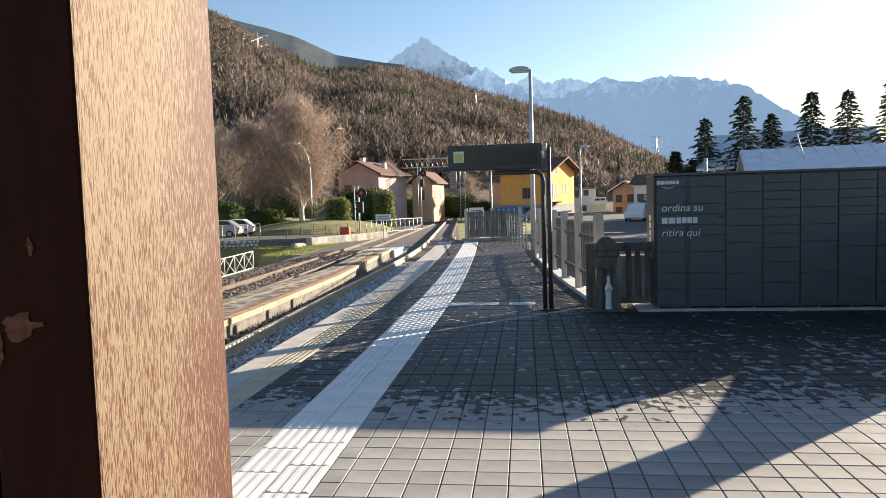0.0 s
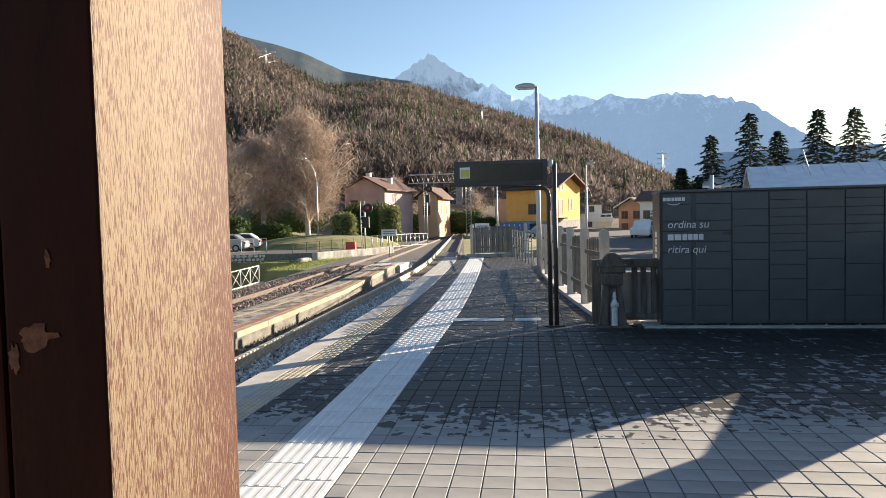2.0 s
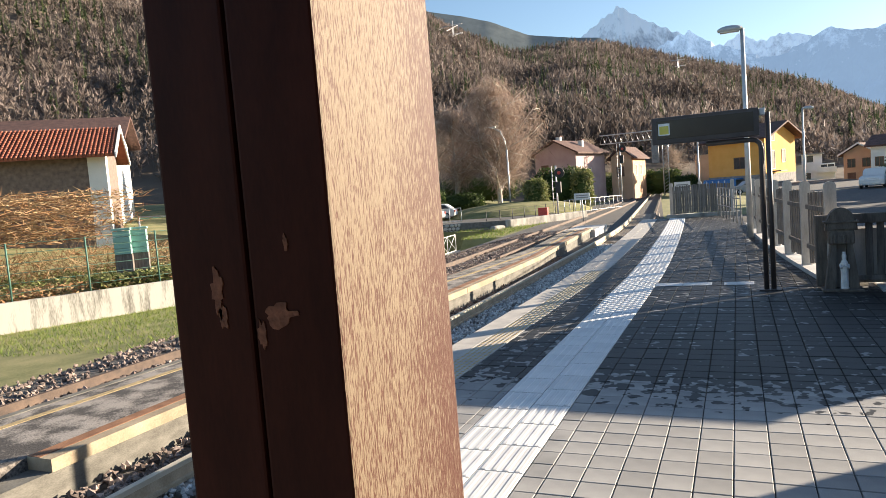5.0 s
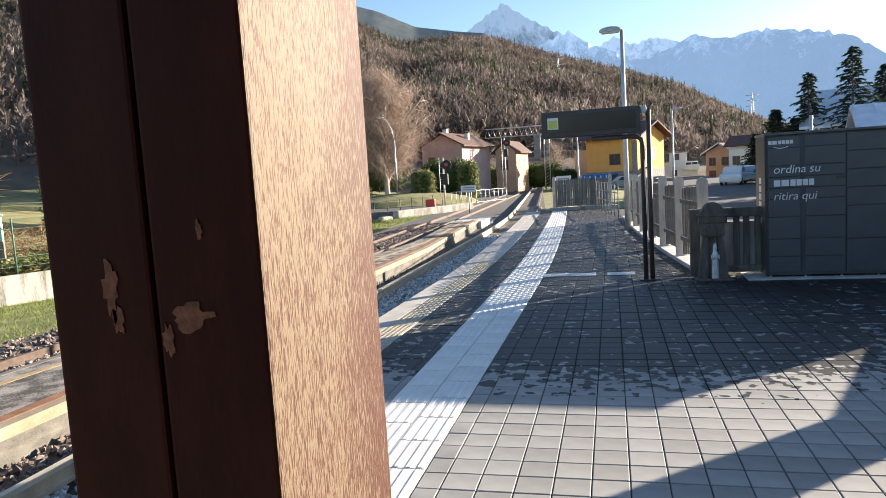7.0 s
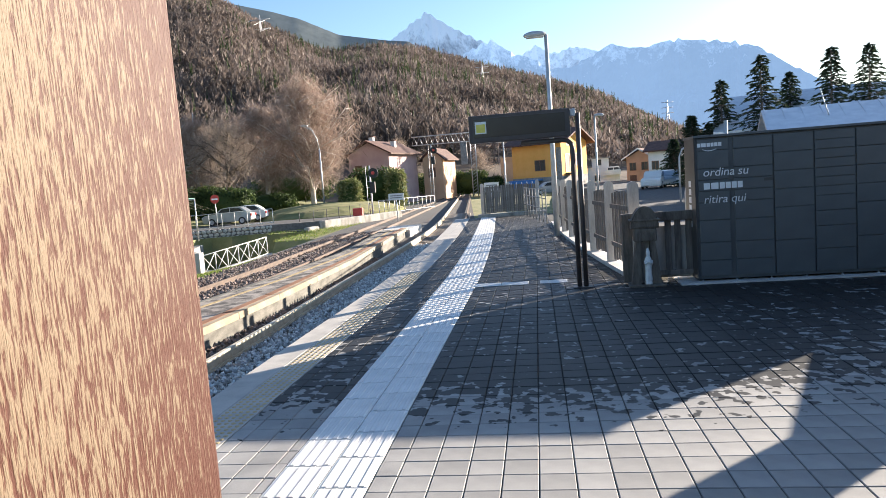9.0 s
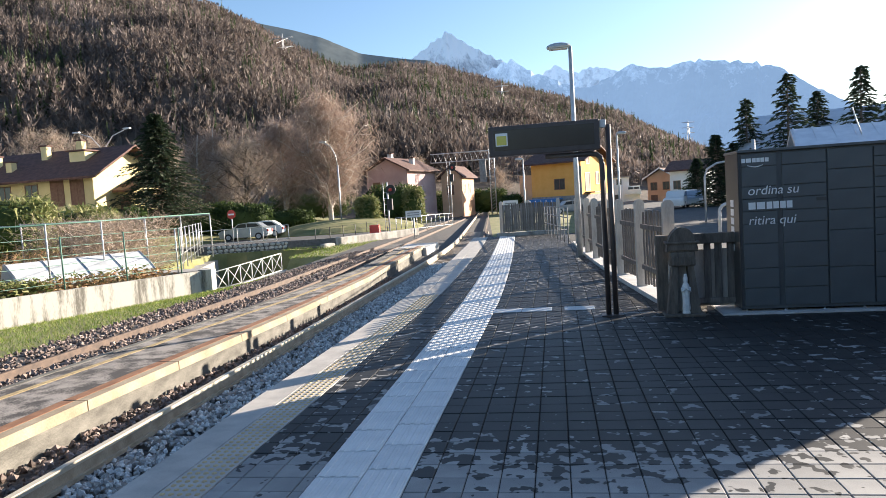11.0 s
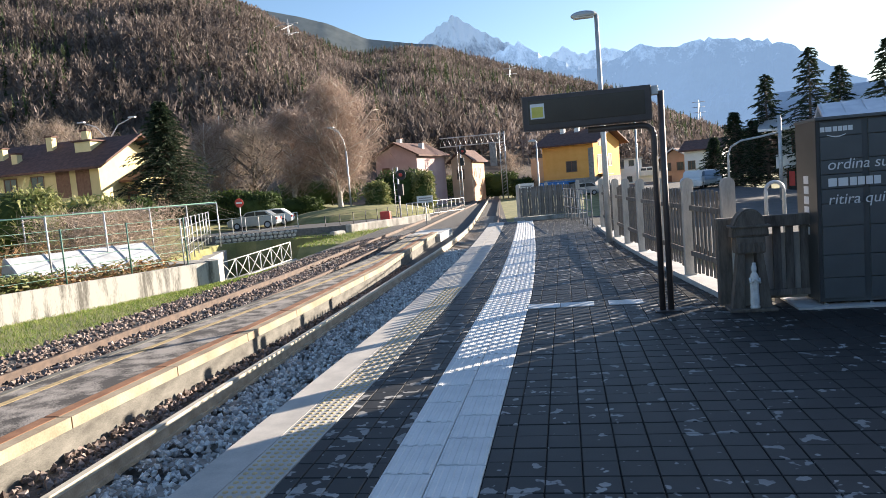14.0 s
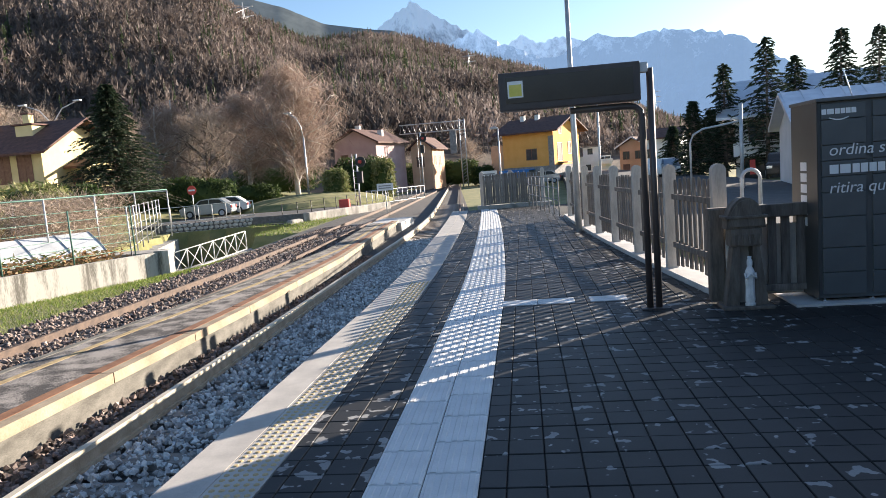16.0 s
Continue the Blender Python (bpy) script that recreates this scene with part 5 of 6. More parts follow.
# ---- houses ----
def house(name, label, x, y, z, w, d, h, ridge, wall, roof, rz=0.0, over=0.6, ridge_along="x", windows=(), category="house"):
    """A gabled house; origin at its near left corner on the ground. windows: (face, u, v, width, height, shutters)."""
    th = thing(name, label, category, (x, y, z), rz=rz)
    bm = boxes((0, 0, -0.8, w, d, h))
    part("wall", bm, wall, th)
    g = bmesh.new()
    if ridge_along == "x":
        prism(g, [(0, h), (d, h), (d / 2, ridge - 0.12)], "x", 0.01, w - 0.01)
    else:
        prism(g, [(0, h), (w, h), (w / 2, ridge - 0.12)], "y", 0.01, d - 0.01)
    part("gable", g, wall, th)
    span = d if ridge_along == "x" else w
    k = (ridge - h) / (span / 2)
    for s in (0, 1):
        rf = bmesh.new()
        lo, hi = -over, span / 2
        prof = [(lo, h + lo * k), (hi, ridge), (hi, ridge + 0.2), (lo, h + lo * k + 0.2)]
        if s:
            prof = [(span - a, b) for a, b in prof]
        prism(rf, prof, ridge_along, -over, (w if ridge_along == "x" else d) + over)
        part("roof_slope", rf, roof, th)
    for f, u, v, ww, hh, sh in windows:
        win = bmesh.new()
        fr = bmesh.new()
        if f == "front":
            box(win, u, -0.015, v, u + ww, 0.05, v + hh)
            for q in ((u - 0.08, -0.05, v - 0.08, u + ww + 0.08, -0.012, v), (u - 0.08, -0.05, v + hh, u + ww + 0.08, -0.012, v + hh + 0.08), (u - 0.08, -0.05, v, u, -0.012, v + hh), (u + ww, -0.05, v, u + ww + 0.08, -0.012, v + hh), (u + ww / 2 - 0.03, -0.04, v, u + ww / 2 + 0.03, -0.012, v + hh)):
                box(fr, *q)
        else:
            box(win, w - 0.05, u, v, w + 0.015, u + ww, v + hh)
            for q in ((w + 0.012, u - 0.08, v - 0.08, w + 0.05, u + ww + 0.08, v), (w + 0.012, u - 0.08, v + hh, w + 0.05, u + ww + 0.08, v + hh + 0.08), (w + 0.012, u - 0.08, v, w + 0.05, u, v + hh), (w + 0.012, u + ww, v, w + 0.05, u + ww + 0.08, v + hh)):
                box(fr, *q)
        wo = part("window", win, SHUTTER if sh else WINDOW, th, "closed brown shutters" if sh else "")
        part("window_frame", fr, SHUTTER if f == "front" else W_WALL, wo)
    return th


def chimney(th, x, y, z, h, mat_=W_WALL):
    c = part("chimney", boxes((x - 0.3, y - 0.3, z, x + 0.3, y + 0.3, z + h), bevel=0.02), mat_, th)
    part("chimney_cap", boxes((x - 0.4, y - 0.4, z + h, x + 0.4, y + 0.4, z + h + 0.12)), ROOF, c)


yh = house("yellow_house", "ochre-yellow house with brown overhanging roof and grey stone base", -2.3, 101.1, -1.0, 7.4, 9.5, 6.8, 8.5, Y_WALL, ROOF, rz=-25, over=1.1, windows=[("front", 3.5, 2.95, 1.45, 1.35, 0), ("right", 1.4, 2.6, 1.5, 2.3, 1), ("right", 5.2, 3.4, 1.0, 1.6, 1), ("right", 2.0, 6.2, 0.9, 1.3, 1)])
part("stone_base", boxes((-0.06, -0.06, -0.8, 7.46, 9.4, 2.0)), GREY_STONE, yh)
part("corner_cladding", boxes((6.7, -0.05, 2.0, 7.45, 0.0, 5.9)), GREY_STONE, yh)
part("side_wing", boxes((-2.2, 0.6, -0.8, -0.01, 6, 5.2)), O_WALL, yh)
part("awning", boxes((0.3, -2.2, 1.55, 4.6, -0.06, 1.75), (0.3, -2.3, 0.4, 4.6, -2.1, 1.6)), BLUE, yh, "blue striped awning")
for k in range(5):
    part("awning_stripe", boxes((0.7 + 0.8 * k, -2.33, 0.42, 0.85 + 0.8 * k, -2.30, 1.58)), LETTER, yh)
chimney(yh, 1.4, 4.0, 8.0, 1.1)
chimney(yh, 3.6, 4.0, 8.0, 1.1)
part("door_canopy", boxes((7.4, 1.2, 2.2, 8.8, 3.4, 2.35)), BLACK, yh)

ph = house("pink_house", "mauve-pink two-storey house with brown roof", -23.0, 90, -1.0, 5.7, 9.5, 6.7, 8.2, P_WALL, ROOF, rz=-12, over=0.6, ridge_along="y", windows=[("front", 0.9, 3.9, 0.9, 1.3, 1), ("front", 0.9, 1.2, 0.9, 1.2, 1), ("right", 1.5, 3.3, 0.8, 1.2, 1), ("right", 3.8, 3.3, 0.8, 1.2, 1), ("right", 2.2, 0.2, 2.6, 1.8, 0)])
chimney(ph, 2.4, 2.4, 7.4, 1.5)
chimney(ph, 4.3, 5.0, 7.1, 1.2)
oh = house("salmon_house", "salmon-coloured house beside the railway", -14.6, 98, -1.0, 2.8, 7, 5.8, 7.0, O_WALL, ROOF, rz=-8, over=0.5, ridge_along="y", windows=[("front", 0.8, 3.2, 0.9, 1.2, 1), ("right", 1.5, 3.2, 0.9, 1.4, 1), ("right", 4.0, 3.2, 0.9, 1.4, 1)])
ch = house("cream_house", "cream farmhouse with broad brown roof", -51.0, 57.5, 1.0, 13.0, 9.0, 4.9, 7.2, C_WALL, ROOF, rz=-3, over=1.2, windows=[("front", 3.4, 2.6, 1.2, 1.5, 0), ("front", 6.2, 2.6, 1.2, 1.5, 0), ("front", 8.8, 2.2, 1.2, 2.2, 1), ("front", 10.8, 2.2, 1.2, 2.2, 1)])
chimney(ch, 6.0, 3.0, 6.0, 1.7, C_WALL)
chimney(ch, 1.6, 2.0, 5.4, 1.6, C_WALL)
chimney(ch, 4.0, 1.0, 4.9, 1.4, C_WALL)
chimney(ch, 8.6, 4.4, 6.6, 1.5, C_WALL)
part("roof_cabin", boxes((9.4, 1.8, 5.6, 11.0, 3.4, 6.9), bevel=0.03), C_WALL, ch, "cream roof turret")
part("roof_cabin_cap", boxes((9.2, 1.6, 6.92, 11.2, 3.6, 7.05)), ROOF, ch)
wing = house("cream_annexe", "low cream annexe with tiled roof", -39.6, 60, 1.0, 3.4, 6.0, 3.4, 4.6, C_WALL, ROOF, rz=-3, over=0.8, windows=[("front", 0.5, 0.8, 0.9, 1.8, 1), ("front", 2.0, 0.8, 0.9, 1.8, 1)])

# barn with a clay-tile roof, its tiles laid in courses
bxx, byy = polar(-49.8, 44)
barn = thing("brick_barn", "old dark brick barn with red clay-tile roof and white verge boards", "barn", (bxx, byy, -0.3), rz=42)
part("wall", boxes((-12, 0, -0.6, 0, 6, 6.0)), BRICK, barn)
part("corner_pier", boxes((-0.9, -0.06, -0.6, 0.06, 0.9, 6.0)), W_WALL, barn, "pale rendered corner")
g = bmesh.new()
prism(g, [(0, 6.0), (6, 6.0), (3, 7.5)], "x", -11.99, -0.01)
part("gable", g, BRICK, barn)
for s in (0, 1):
    rf = bmesh.new()
    prof = [(-0.9, 5.6), (3, 7.55), (3, 7.65), (-0.9, 5.7)]
    if s:
        prof = [(6 - a, b) for a, b in prof]
    prism(rf, prof, "x", -12.6, 0.7)
    part("roof_deck", rf, ROOF_RED, barn)
tv = bmesh.new()
for row in range(13):
    t0 = row / 13
    yy, zz = -0.95 + 3.95 * t0, 5.72 + 1.97 * t0
    for c in range(58):
        xx = -12.6 + c * 0.23
        tube(tv, [(xx, yy, zz), (xx, yy + 0.36, zz + 0.15)], 0.10, 0.085, 5)
tagged(part("clay_tiles", tv, ROOF_RED, barn), kind="stuff")
for s in (0, 1):
    vb = bmesh.new()
    prof = [(-1.0, 5.52), (3, 7.5), (3, 7.85), (-1.0, 5.85)]
    if s:
        prof = [(6 - a, b) for a, b in prof]
    prism(vb, prof, "x", 0.7, 0.78)
    part("verge_board", vb, W_WALL, barn, "white verge board")
hx, hy = polar(-57, 62)
house("white_house", "white house with brown roof behind the barn", hx, hy, 1.5, 9, 8, 6.8, 8.6, W_WALL, ROOF, rz=40, over=1.0, windows=[("front", 6.0, 4.4, 1.2, 1.4, 1)])

wx_, wy_ = polar(15.3, 62)
wh = house("white_villa", "white villa with balconies and shallow pale roof", wx_, wy_, -1.6, 11, 9, 6.0, 8.4, W_WALL, SHEET_ROOF, rz=-16, over=1.4, windows=[("front", 1.0, 3.6, 1.0, 1.4, 0), ("front", 2.4, 3.6, 1.0, 1.4, 0), ("front", 5.4, 3.6, 1.0, 1.4, 0), ("front", 7.4, 3.6, 1.0, 1.4, 0), ("front", 0.6, 0.2, 3.4, 1.9, 0)])
part("balcony", boxes((-0.2, -1.6, 2.35, 6.5, -0.05, 2.55), (-0.2, -1.65, 2.55, 6.5, -1.55, 3.4)), W_WALL, wh)
hx, hy = polar(3.4, 128)
mh = thing("modern_house", "white flat-roofed stepped house beyond the fence", "house", (hx, hy, -1.2), rz=-5)
part("wall", boxes((0, 0, -0.5, 7.4, 7, 3.0)), W_WALL, mh)
part("upper_wall", boxes((2.6, 0.6, 3.0, 5.6, 6, 4.6)), W_WALL, mh)
part("roof", boxes((-0.4, -0.5, 3.002, 2.58, 7.3, 3.2)), GREY_STONE, mh)
part("roof", boxes((2.3, 0.2, 4.602, 5.9, 6.4, 4.8)), GREY_STONE, mh)
part("balcony", boxes((4.8, -1.0, 1.5, 7.6, -0.005, 1.65), (4.8, -1.0, 1.65, 7.6, -0.92, 2.4), bevel=0.01), W_WALL, mh)
for wx2, wz in ((0.8, 0.6), (3.0, 0.6), (5.4, 1.8), (6.4, 1.8), (3.4, 3.4)):
    wo = part("window", boxes((wx2, -0.02 if wz < 3 else 0.58, wz, wx2 + 0.9, 0.03 if wz < 3 else 0.62, wz + 1.0)), WINDOW, mh)
    part("window_frame", boxes((wx2 - 0.06, -0.04 if wz < 3 else 0.55, wz - 0.08, wx2 + 0.96, -0.021 if wz < 3 else 0.579, wz - 0.01)), GREY_STONE, wo)
for az, r_, w, h, mat_, lab in ((7.3, 104, 3.6, 4.0, O_WALL, "small orange house with white verge boards"), (9.0, 98, 4.6, 4.7, W_WALL, "white house with dark roof beyond the road"), (0.9, 150, 5.5, 4.0, O_WALL, "orange house with brown roof behind the trees")):
    hx, hy = polar(az, r_)
    fh = house("far_house", lab, hx, hy, -1.2, w, 6, h, h + 1.1, mat_, ROOF, rz=-az - 14, over=0.6, ridge_along="y" if az < 8 else "x", windows=[("front", 0.5, 2.2, 0.8, 1.0, 0), ("front", w - 1.4, 2.2, 0.8, 1.0, 0), ("front", 0.5, 0.4, 0.8, 1.0, 1), ("right", 1.5, 2.2, 0.9, 1.1, 1)])
    if az < 8:
        for s_ in (-1, 1):
            vb = bmesh.new()
            prism(vb, [(w / 2 + s_ * (w / 2 + 0.6), h - 0.36), (w / 2, h + 1.12), (w / 2, h + 1.34), (w / 2 + s_ * (w / 2 + 0.6), h - 0.12)], "y", -0.66, -0.602)
            part("verge_board", vb, W_WALL, fh, "white verge board")
hx, hy = polar(18.8, 36)
wk = house("metal_roof_shed", "shed with pale sheet-metal roof behind the lockers", hx, hy, -0.7, 9, 7, 3.1, 4.5, W_WALL, SHEET_ROOF, rz=-12, over=0.5, ridge_along="x", category="shed")
for k in range(12):
    rb = bmesh.new()
    prism(rb, [(-0.5, 2.98), (3.5, 4.70), (3.5, 4.76), (-0.5, 3.04)], "x", -0.4 + k * 0.86, -0.33 + k * 0.86)
    part("roof_seam", rb, SHEET_ROOF, wk)
part("antenna", tubes(([(2.4, 2, 4.0), (2.0, 2, 5.4)], 0.03)), GALV, wk)
hx, hy = polar(-33.6, 190)
house("hill_house", "small white house on the terraced slope", hx, hy, 17, 10, 8, 5, 7, W_WALL, ROOF, rz=20, windows=[("front", 2, 1.5, 1.2, 1.4, 0), ("front", 6, 1.5, 1.2, 1.4, 0)])


# ---- road lamps, signals, signs ----
def road_lamp(az, r_, z, h, arm, label, double=False):
    x, y = polar(az, r_)
    th = thing("street_lamp", label, "street lamp", (x, y, z), "road lamps")
    part("pole", tubes(([(0, 0, 0), (0, 0, h * 0.72)], 0.09)), GALV, th)
    for s in ((-1, 1) if double else (-1,)):
        part("arm", tubes(([(0, 0, h * 0.72), (s * arm * 0.12, 0, h * 0.84), (s * arm * 0.42, 0, h * 0.94), (s * arm, 0, h)], 0.05)), GALV, th)
        part("lamp_head", boxes((s * arm - 0.35, -0.14, h - 0.06, s * arm + 0.35, 0.14, h + 0.08), bevel=0.04), GALV, th)


road_lamp(-34.9, 72, 0.8, 9.2, 2.6, "double-armed galvanised street lamp", True)
road_lamp(-30.0, 86, 0.4, 9.3, 2.0, "curved galvanised street lamp beside the fir")
road_lamp(-17.6, 74, -0.6, 9.0, 1.4, "curved galvanised street lamp before the birch")


def signal(x, y, z, h, label):
    th = thing("railway_signal", label, "railway signal", (x, y, z), "railway signals")
    part("mast", tubes(([(0, 0, 0), (0, 0, h)], 0.06)), GALV, th)
    bm = bmesh.new()
    tube(bm, [(0.28, -0.12, h - 0.55), (0.28, -0.02, h - 0.55)], 0.36, sides=20)
    part("target_disc", bm, BLACK, th)
    bm = bmesh.new()
    tube(bm, [(0.28, -0.30, h - 0.55), (0.28, -0.12, h - 0.55)], 0.12, sides=14)
    part("lamp_hood", bm, RED, th)
    part("equipment_box", boxes((-0.05, -0.2, h - 2.0, 0.35, 0.1, h - 1.2), bevel=0.02), BLACK, th)
    for k in range(9):
        part("ladder_rung", tubes(([(-0.3, 0, 0.5 + k * 0.42), (-0.02, 0, 0.5 + k * 0.42)], 0.014), sides=5), GALV, th)
    part("ladder_stile", tubes(([(-0.3, 0, 0), (-0.3, 0, h)], 0.02), sides=5), GALV, th)


signal(-11.15, 52, -1.5, 4.6, "railway signal with round black target and ladder")
signal(-9.9, 75, -1.0, 6.4, "railway signal with round black target beyond the level crossing")
for x, y, z, w, h in ((-8.5, 48, -1.1, 1.05, 2.1), (-1.42, 38, -0.6, 0.75, 1.95)):
    th = thing("station_sign", "white station sign board on a grey post with unreadable lines", "sign", (x, y, z), "station signs")
    part("post", tubes(([(0, 0, 0), (0, 0, h)], 0.035)), GALV, th)
    part("board", boxes((-w / 2, -0.06, h - 0.45, w / 2, -0.03, h), bevel=0.006), W_WALL, th)
    for k in range(2):
        part("text_bar", boxes((-w * 0.38, -0.064, h - 0.18 - k * 0.14, w * 0.38, -0.06, h - 0.12 - k * 0.14)), GREY_STONE, th)
gan = thing("signal_gantry", "galvanised lattice gantry spanning the tracks", "gantry", (-16.3, 100, -1.0))
for z in (7.8, 9.0):
    for dy in (0, 0.7):
        part("chord", tubes(([(0, dy, z), (9.0, dy, z)], 0.06), sides=5), GALV, gan)
for k in range(12):
    x = k * 0.75
    part("lattice_bar", tubes(([(x, 0, 7.8), (x + 0.375, 0, 9.0), (x + 0.75, 0, 7.8)], 0.035), sides=4), GALV, gan)
for dx in (0, 0.7):
    part("mast_leg", tubes(([(8.3 + dx, 0, 0), (8.3 + dx, 0, 9.2)], 0.07), sides=6), GALV, gan)
for k in range(18):
    part("lattice_bar", tubes(([(8.3, 0, 0.3 + k * 0.45), (9.0, 0, 0.75 + k * 0.45)], 0.03), sides=4), GALV, gan)
part("signal_cage", boxes((6.9, -0.3, 4.6, 7.8, 0.3, 7.8), bevel=0.03), GREY_STONE, gan)
cab = thing("trackside_box", "small red trackside box on a post", "box", (-12.0, 51, -1.2))
part("post", tubes(([(0, 0, 0), (0, 0, 0.6)], 0.05)), GALV, cab)
part("box_body", boxes((-0.35, -0.2, 0.6, 0.35, 0.2, 1.3), bevel=0.03), RED, cab)
lp = thing("loading_wall", "low crumbling concrete wall beside the second track", "wall", (-13.3, 47.0, -1.2), rz=66)
part("wall_body", boxes((0, 0, 0, 9.0, 0.5, 0.75), bevel=0.08), CONCRETE, lp)
part("boulder", boxes((-1.6, 0, -0.1, -0.5, 0.5, 0.45), bevel=0.16), CONCRETE, lp)
lattice_railing("crossing_railing", (-11.6, 56), (-8.6, 66), -0.7, -0.8, 1.1, 12, "grey tube railing beside the level crossing", False, GALV)
st_ = polar(-26.2, 55)
sgn = thing("traffic_sign", "round no-entry style traffic sign on a post", "traffic sign", (*st_, -0.8))
part("post", tubes(([(0, 0, 0), (0, 0, 2.6)], 0.035)), GALV, sgn)
bm = bmesh.new()
tube(bm, [(0, -0.05, 2.3), (0, -0.03, 2.3)], 0.34, sides=20)
part("disc", bm, RED, sgn)
part("disc_bar", boxes((-0.24, -0.056, 2.24, 0.24, -0.05, 2.36)), LETTER, sgn)
# tall road mast with an arm on the right, and a tourist sign
mx, my = polar(15.0, 38)
mast = thing("traffic_mast", "grey steel mast with a long curved arm over the road", "mast", (mx, my, -0.8))
part("mast_pole", tubes(([(0, 0, 0), (0, 0, 4.4)], 0.09)), GALV, mast)
part("mast_arm", tubes(([(-2.3, 0.3, 0), (-2.3, 0.3, 2.7), (-2.15, 0.3, 3.1), (-1.7, 0.25, 3.35), (-0.9, 0.1, 3.45), (0, 0, 3.6)], 0.05)), GALV, mast)
part("sign_plate", boxes((0.35, -0.05, 1.0, 0.6, -0.02, 1.7)), RED, mast)
bs = polar(20.6, 40)
pk = thing("road_sign", "blue rectangular road sign on a post", "road sign", (*bs, -0.8))
part("post", tubes(([(0, 0, 0), (0, 0, 2.9)], 0.035)), GALV, pk)
part("plate", boxes((-0.2, -0.05, 2.2, 0.2, -0.02, 2.95)), BLUE, pk)
arch = thing("bike_stand", "pale tubular arch beside the fence", "stand", (*polar(13.0, 15.5), -0.55))
part("arch_tube", tubes(([(-0.16, 0, 0), (-0.16, 0, 1.55)] + [(0.16 * -math.cos(math.pi * i / 8), 0, 1.55 + 0.16 * math.sin(math.pi * i / 8)) for i in range(1, 8)] + [(0.16, 0, 1.55), (0.16, 0, 0)], 0.035)), GALV, arch)


# ---- cars ----
def car(x, y, z, rz, paint, label):
    th = thing("car", label, "car", (x, y, z), "parked cars", rz=rz)
    bm = bmesh.new()
    prism(bm, [(-2.1, 0.3), (-2.12, 0.72), (-1.95, 0.9), (-1.0, 0.98), (1.6, 1.0), (2.05, 0.92), (2.1, 0.4), (1.9, 0.26), (-1.95, 0.26)], "y", -0.84, 0.84)
    bmesh.ops.bevel(bm, geom=bm.edges[:], offset=0.06, segments=2, affect="EDGES")
    part("body", bm, paint, th)
    bm = bmesh.new()
    prism(bm, [(-1.05, 0.97), (-0.45, 1.42), (0.2, 1.5), (1.2, 1.46), (1.85, 1.0)], "y", -0.74, 0.74)
    bmesh.ops.bevel(bm, geom=bm.edges[:], offset=0.05, segments=2, affect="EDGES")
    cabin = part("cabin", bm, paint, th)
    for s in (-1, 1):
        wn_ = bmesh.new()
        prism(wn_, [(-0.78, 1.03), (-0.4, 1.37), (0.25, 1.43), (0.25, 1.03)], "y", s * 0.735, s * 0.755)
        part("side_window", wn_, WINDOW, cabin)
        wn_ = bmesh.new()
        prism(wn_, [(0.33, 1.03), (0.33, 1.43), (1.12, 1.39), (1.55, 1.03)], "y", s * 0.735, s * 0.755)
        part("side_window", wn_, WINDOW, cabin)
        part("headlight", boxes((-2.14, s * 0.5, 0.62, -2.0, s * 0.8, 0.78), bevel=0.02), LETTER, th)
        part("tail_light", boxes((2.02, s * 0.55, 0.66, 2.13, s * 0.8, 0.86), bevel=0.02), RED, th)
        for wx2 in (-1.3, 1.3):
            w_ = bmesh.new()
            tube(w_, [(wx2, s * 0.68, 0.31), (wx2, s * 0.86, 0.31)], 0.31, sides=18)
            wh_ = part("wheel", w_, BLACK, th)
            w_ = bmesh.new()
            tube(w_, [(wx2, s * 0.85, 0.31), (wx2, s * 0.875, 0.31)], 0.19, sides=14)
            part("rim", w_, GALV, wh_)


cx_, cy_ = polar(-25.2, 62)
car(cx_, cy_, -0.8, 8, SILVER, "silver estate car parked behind the rubble wall")
cx_, cy_ = polar(-24.0, 66)
car(cx_, cy_, -0.8, 12, W_WALL, "white car parked behind a silver one")
cx_, cy_ = polar(18.0, 48)
car(cx_, cy_, -0.45, 70, BLACK, "dark car parked before the white villa")
cx_, cy_ = polar(1.0, 84)
car(cx_, cy_, -1.0, 20, SILVER, "silver car parked under the blue awning")

for az, r_, rz_, paint, lab in ((9.4, 62, 74, W_WALL, "white car parked behind the fence"), (10.6, 64, 80, SILVER, "silver car parked behind the fence")):
    cx_, cy_ = polar(az, r_)
    car(cx_, cy_, -0.43, rz_, paint, lab)

# ---- power line ----
def pylon(az, r_, z, h, label):
    x, y = polar(az, r_)
    th = thing("pylon", label, "pylon", (x, y, z), "pylons")
    for sx in (-1, 1):
        for sy in (-1, 1):
            part("leg", tubes(([(sx * h * 0.06, sy * h * 0.06, 0), (0, 0, h)], 0.16), sides=4), GALV, th)
    for k in range(3):
        part("cross_arm", tubes(([(-h * 0.16, 0, h * (0.65 + 0.14 * k)), (h * 0.16, 0, h * (0.65 + 0.14 * k))], 0.2), sides=4), GALV, th)
    return Vector((x, y, z))


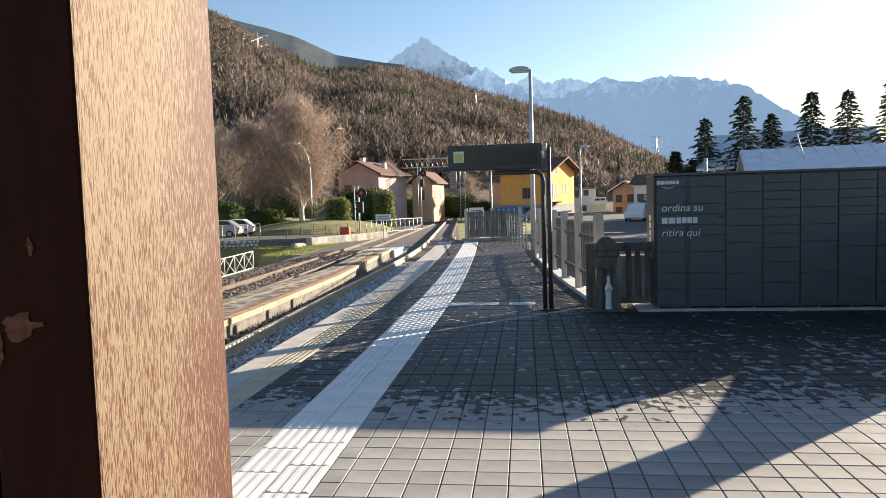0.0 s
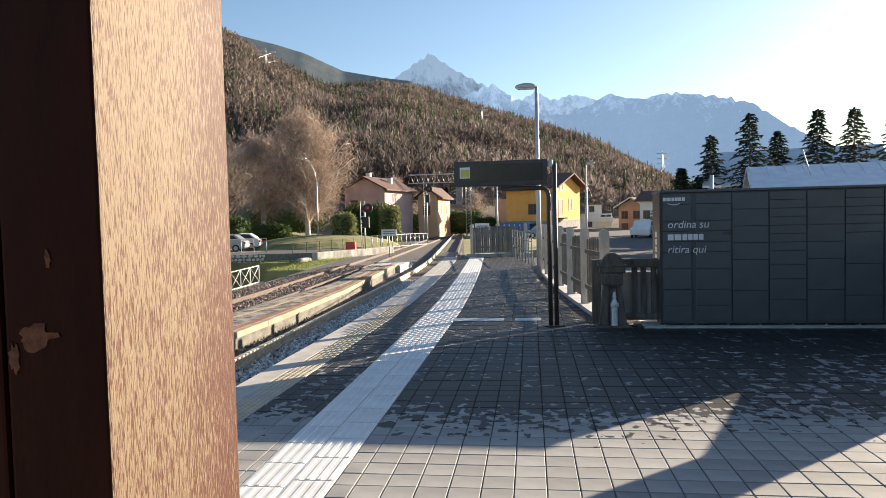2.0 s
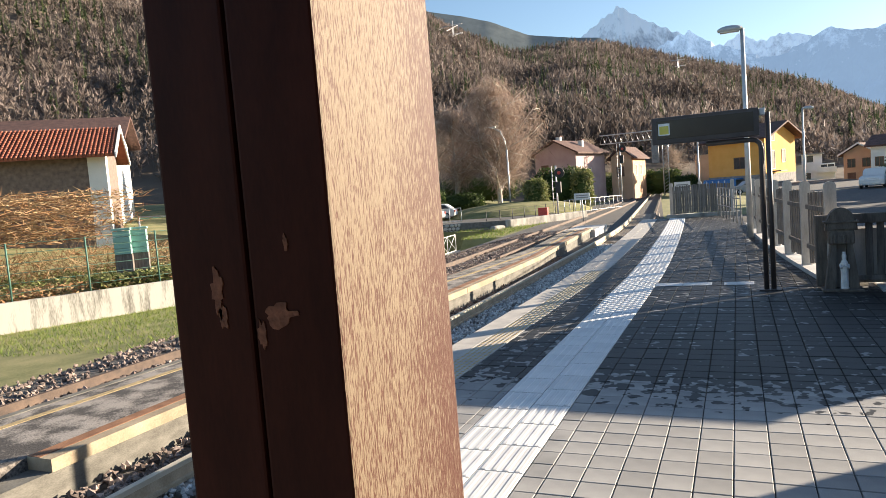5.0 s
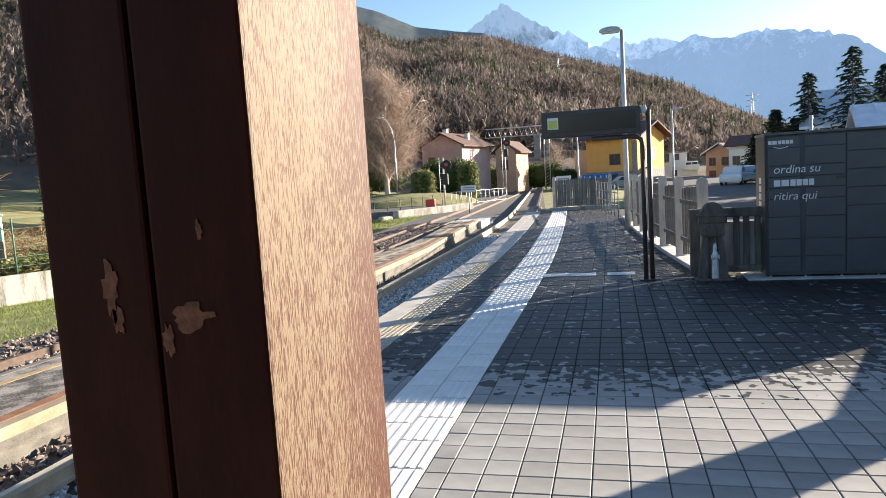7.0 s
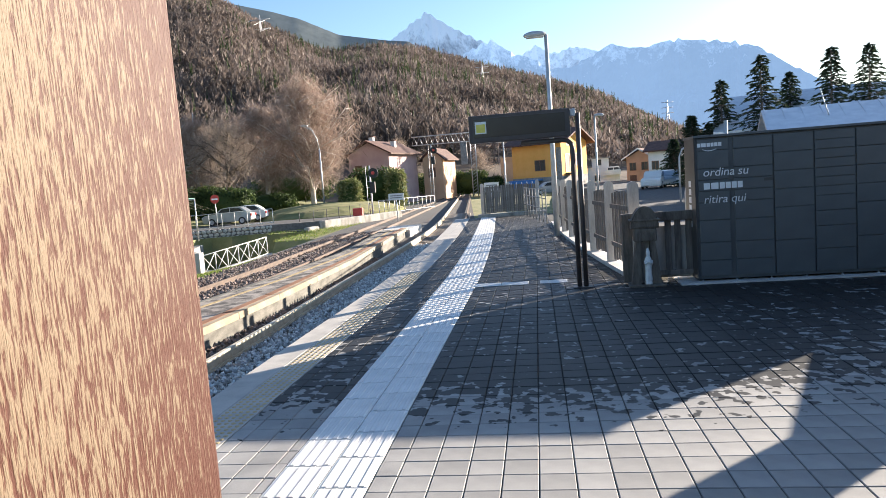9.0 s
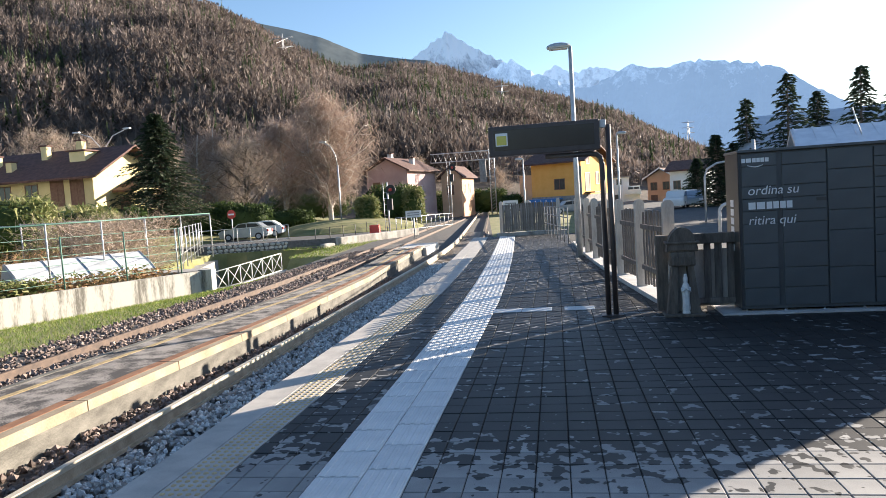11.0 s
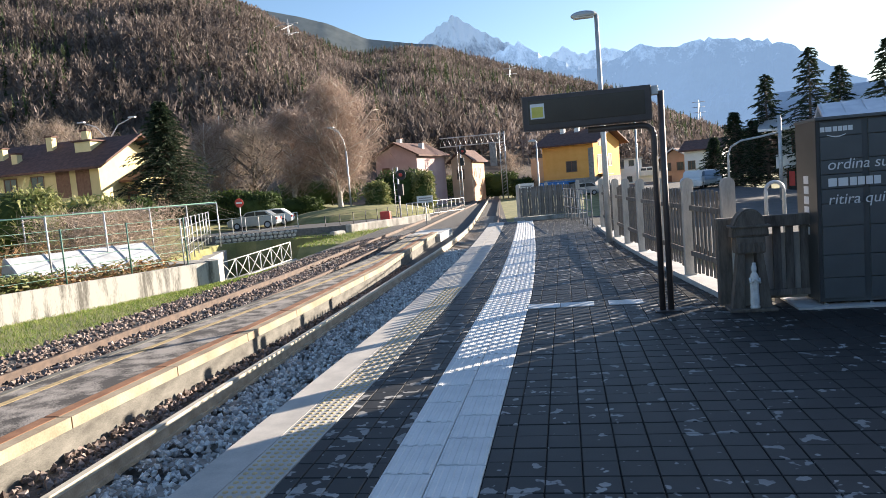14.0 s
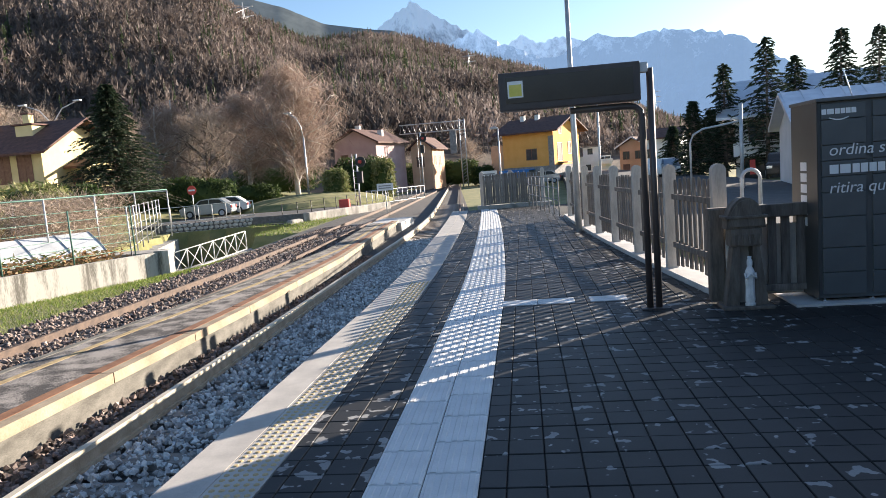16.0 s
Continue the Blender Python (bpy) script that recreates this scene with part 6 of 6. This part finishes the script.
pa = pylon(-21.2, 330, 52, 30, "grey lattice electricity pylon in the hillside woods")
pb = pylon(-52.2, 260, 30, 24, "grey lattice electricity pylon in the hillside woods")
pylon(-3.8, 380, 40, 22, "grey lattice electricity pylon in the hillside woods")
pylon(10.5, 520, 20, 26, "grey lattice electricity pylon in the hillside woods")
for k in range(3):
    for s in (-1, 1):
        a, b = pa + Vector((s * 4, 0, 20 + 4 * k)), pb + Vector((s * 4, 0, 16 + 3.4 * k))
        cb = tubes(([a.lerp(b, i / 14) - Vector((0, 0, 14 * (1 - (2 * i / 14 - 1) ** 2))) for i in range(15)], 0.10), sides=4)
        tagged(part("power_cable", cb, GALV), "slack overhead power cable between pylons", "cable", "power cables")


# ---- paving pieces ----
P = 0.2


def slab_mesh(name, w, l, lift=0.0, ribs=0, joint=0.006, bev=0.004):
    """A paving piece with softened edges, centred; ribs run along it."""
    bm = bmesh.new()
    a, b = w / 2 - joint / 2, l / 2 - joint / 2
    lo = [bm.verts.new((sx * a, sy * b, -0.02 + lift)) for sx, sy in ((-1, -1), (1, -1), (1, 1), (-1, 1))]
    mid = [bm.verts.new((sx * a, sy * b, -bev + lift)) for sx, sy in ((-1, -1), (1, -1), (1, 1), (-1, 1))]
    top = [bm.verts.new((sx * (a - bev), sy * (b - bev), lift)) for sx, sy in ((-1, -1), (1, -1), (1, 1), (-1, 1))]
    for u, v in ((lo, mid), (mid, top)):
        for i in range(4):
            bm.faces.new((u[i], u[(i + 1) % 4], v[(i + 1) % 4], v[i]))
    bm.faces.new(top)
    for k in range(ribs):
        cx = -a + (k + 0.5) * 2 * a / ribs
        u = [bm.verts.new((cx + dx, -b + 0.01, lift + dz)) for dx, dz in ((-0.020, 0), (-0.014, 0.004), (0.014, 0.004), (0.020, 0))]
        v = [bm.verts.new((cx + dx, b - 0.01, lift + dz)) for dx, dz in ((-0.020, 0), (-0.014, 0.004), (0.014, 0.004), (0.020, 0))]
        for i in range(3):
            bm.faces.new((u[i], u[i + 1], v[i + 1], v[i]))
    me = bpy.data.meshes.new(name)
    bm.to_mesh(me)
    bm.free()
    return me


paver_mesh = slab_mesh("paver", P, P)
# white tactile strip, two tiles wide
tile_mesh = slab_mesh("tactile_tile", 0.295, 0.42, 0.003, 4)
strip = thing("tactile_strip", "white tactile guiding strip set into the dark paving", "tactile paving", kind="structure")
for j in range(82):
    y0 = -3.72 + j * 0.42
    for i in range(2):
        y = y0 + (0.0 if i == 0 else 0.12)
        if y > END - 0.2:
            continue
        ob = part("tactile_tile", tile_mesh, WHITE_TILE, strip)
        slope = (strip_left(y + 0.2) - strip_left(y - 0.2)) / 0.4
        ob.matrix_basis = pose(strip_left(y) + 0.1475 + 0.295 * i, y, 0, 0, 0, -math.degrees(math.atan(slope)))
for k in range(2):
    ob = part("tactile_tile", tile_mesh, WHITE_TILE, strip)
    ob.matrix_basis = pose(0.045 + k * 0.42, 12.95 - 0.148, 0, 0, 0, 90)
ob = part("tactile_tile", tile_mesh, EDGE, strip, "worn tan tactile tile")
ob.matrix_basis = pose(1.05, 12.95 - 0.148, 0, 0, 0, 90)
# dark pavers: those passed nearest as pieces, the rest joined
near, far_v, far_f = [], [], []
for j in range(-20, 152):
    y = 0.1 + j * P
    right = kerb_x(y + 0.1) if y > 12.2 else 9.0
    if y > END:
        continue
    s0, s1, e0 = strip_left(y), strip_left(y) + 0.592, edge_in(y)
    for i in range(-10, 46):
        x0, x1 = i * P, i * P + P
        spans = [(max(x0, e0), min(x1, s0)), (max(x0, s1), min(x1, right))]
        for a, b in spans:
            if b - a < 0.02:
                continue
            if b - a > P - 0.001 and 4.4 < y < 8.0 and x0 > -0.2 and x1 < 3.4 and len(near) < 300:
                near.append(((a + b) / 2, y))
                continue
            q = len(far_v)
            zz = 0.0015 * math.sin(i * 12.9 + j * 78.2)
            for g, z in ((0.003, -0.02), (0.003, -0.004 + zz), (0.007, zz)):
                far_v += [(a + g, y - 0.1 + g, z), (b - g, y - 0.1 + g, z), (b - g, y + 0.1 - g, z), (a + g, y + 0.1 - g, z)]
            for o in (0, 4):
                far_f += [(q + o + k, q + o + (k + 1) % 4, q + o + 4 + (k + 1) % 4, q + o + 4 + k) for k in range(4)]
            far_f.append((q + 8, q + 9, q + 10, q + 11))
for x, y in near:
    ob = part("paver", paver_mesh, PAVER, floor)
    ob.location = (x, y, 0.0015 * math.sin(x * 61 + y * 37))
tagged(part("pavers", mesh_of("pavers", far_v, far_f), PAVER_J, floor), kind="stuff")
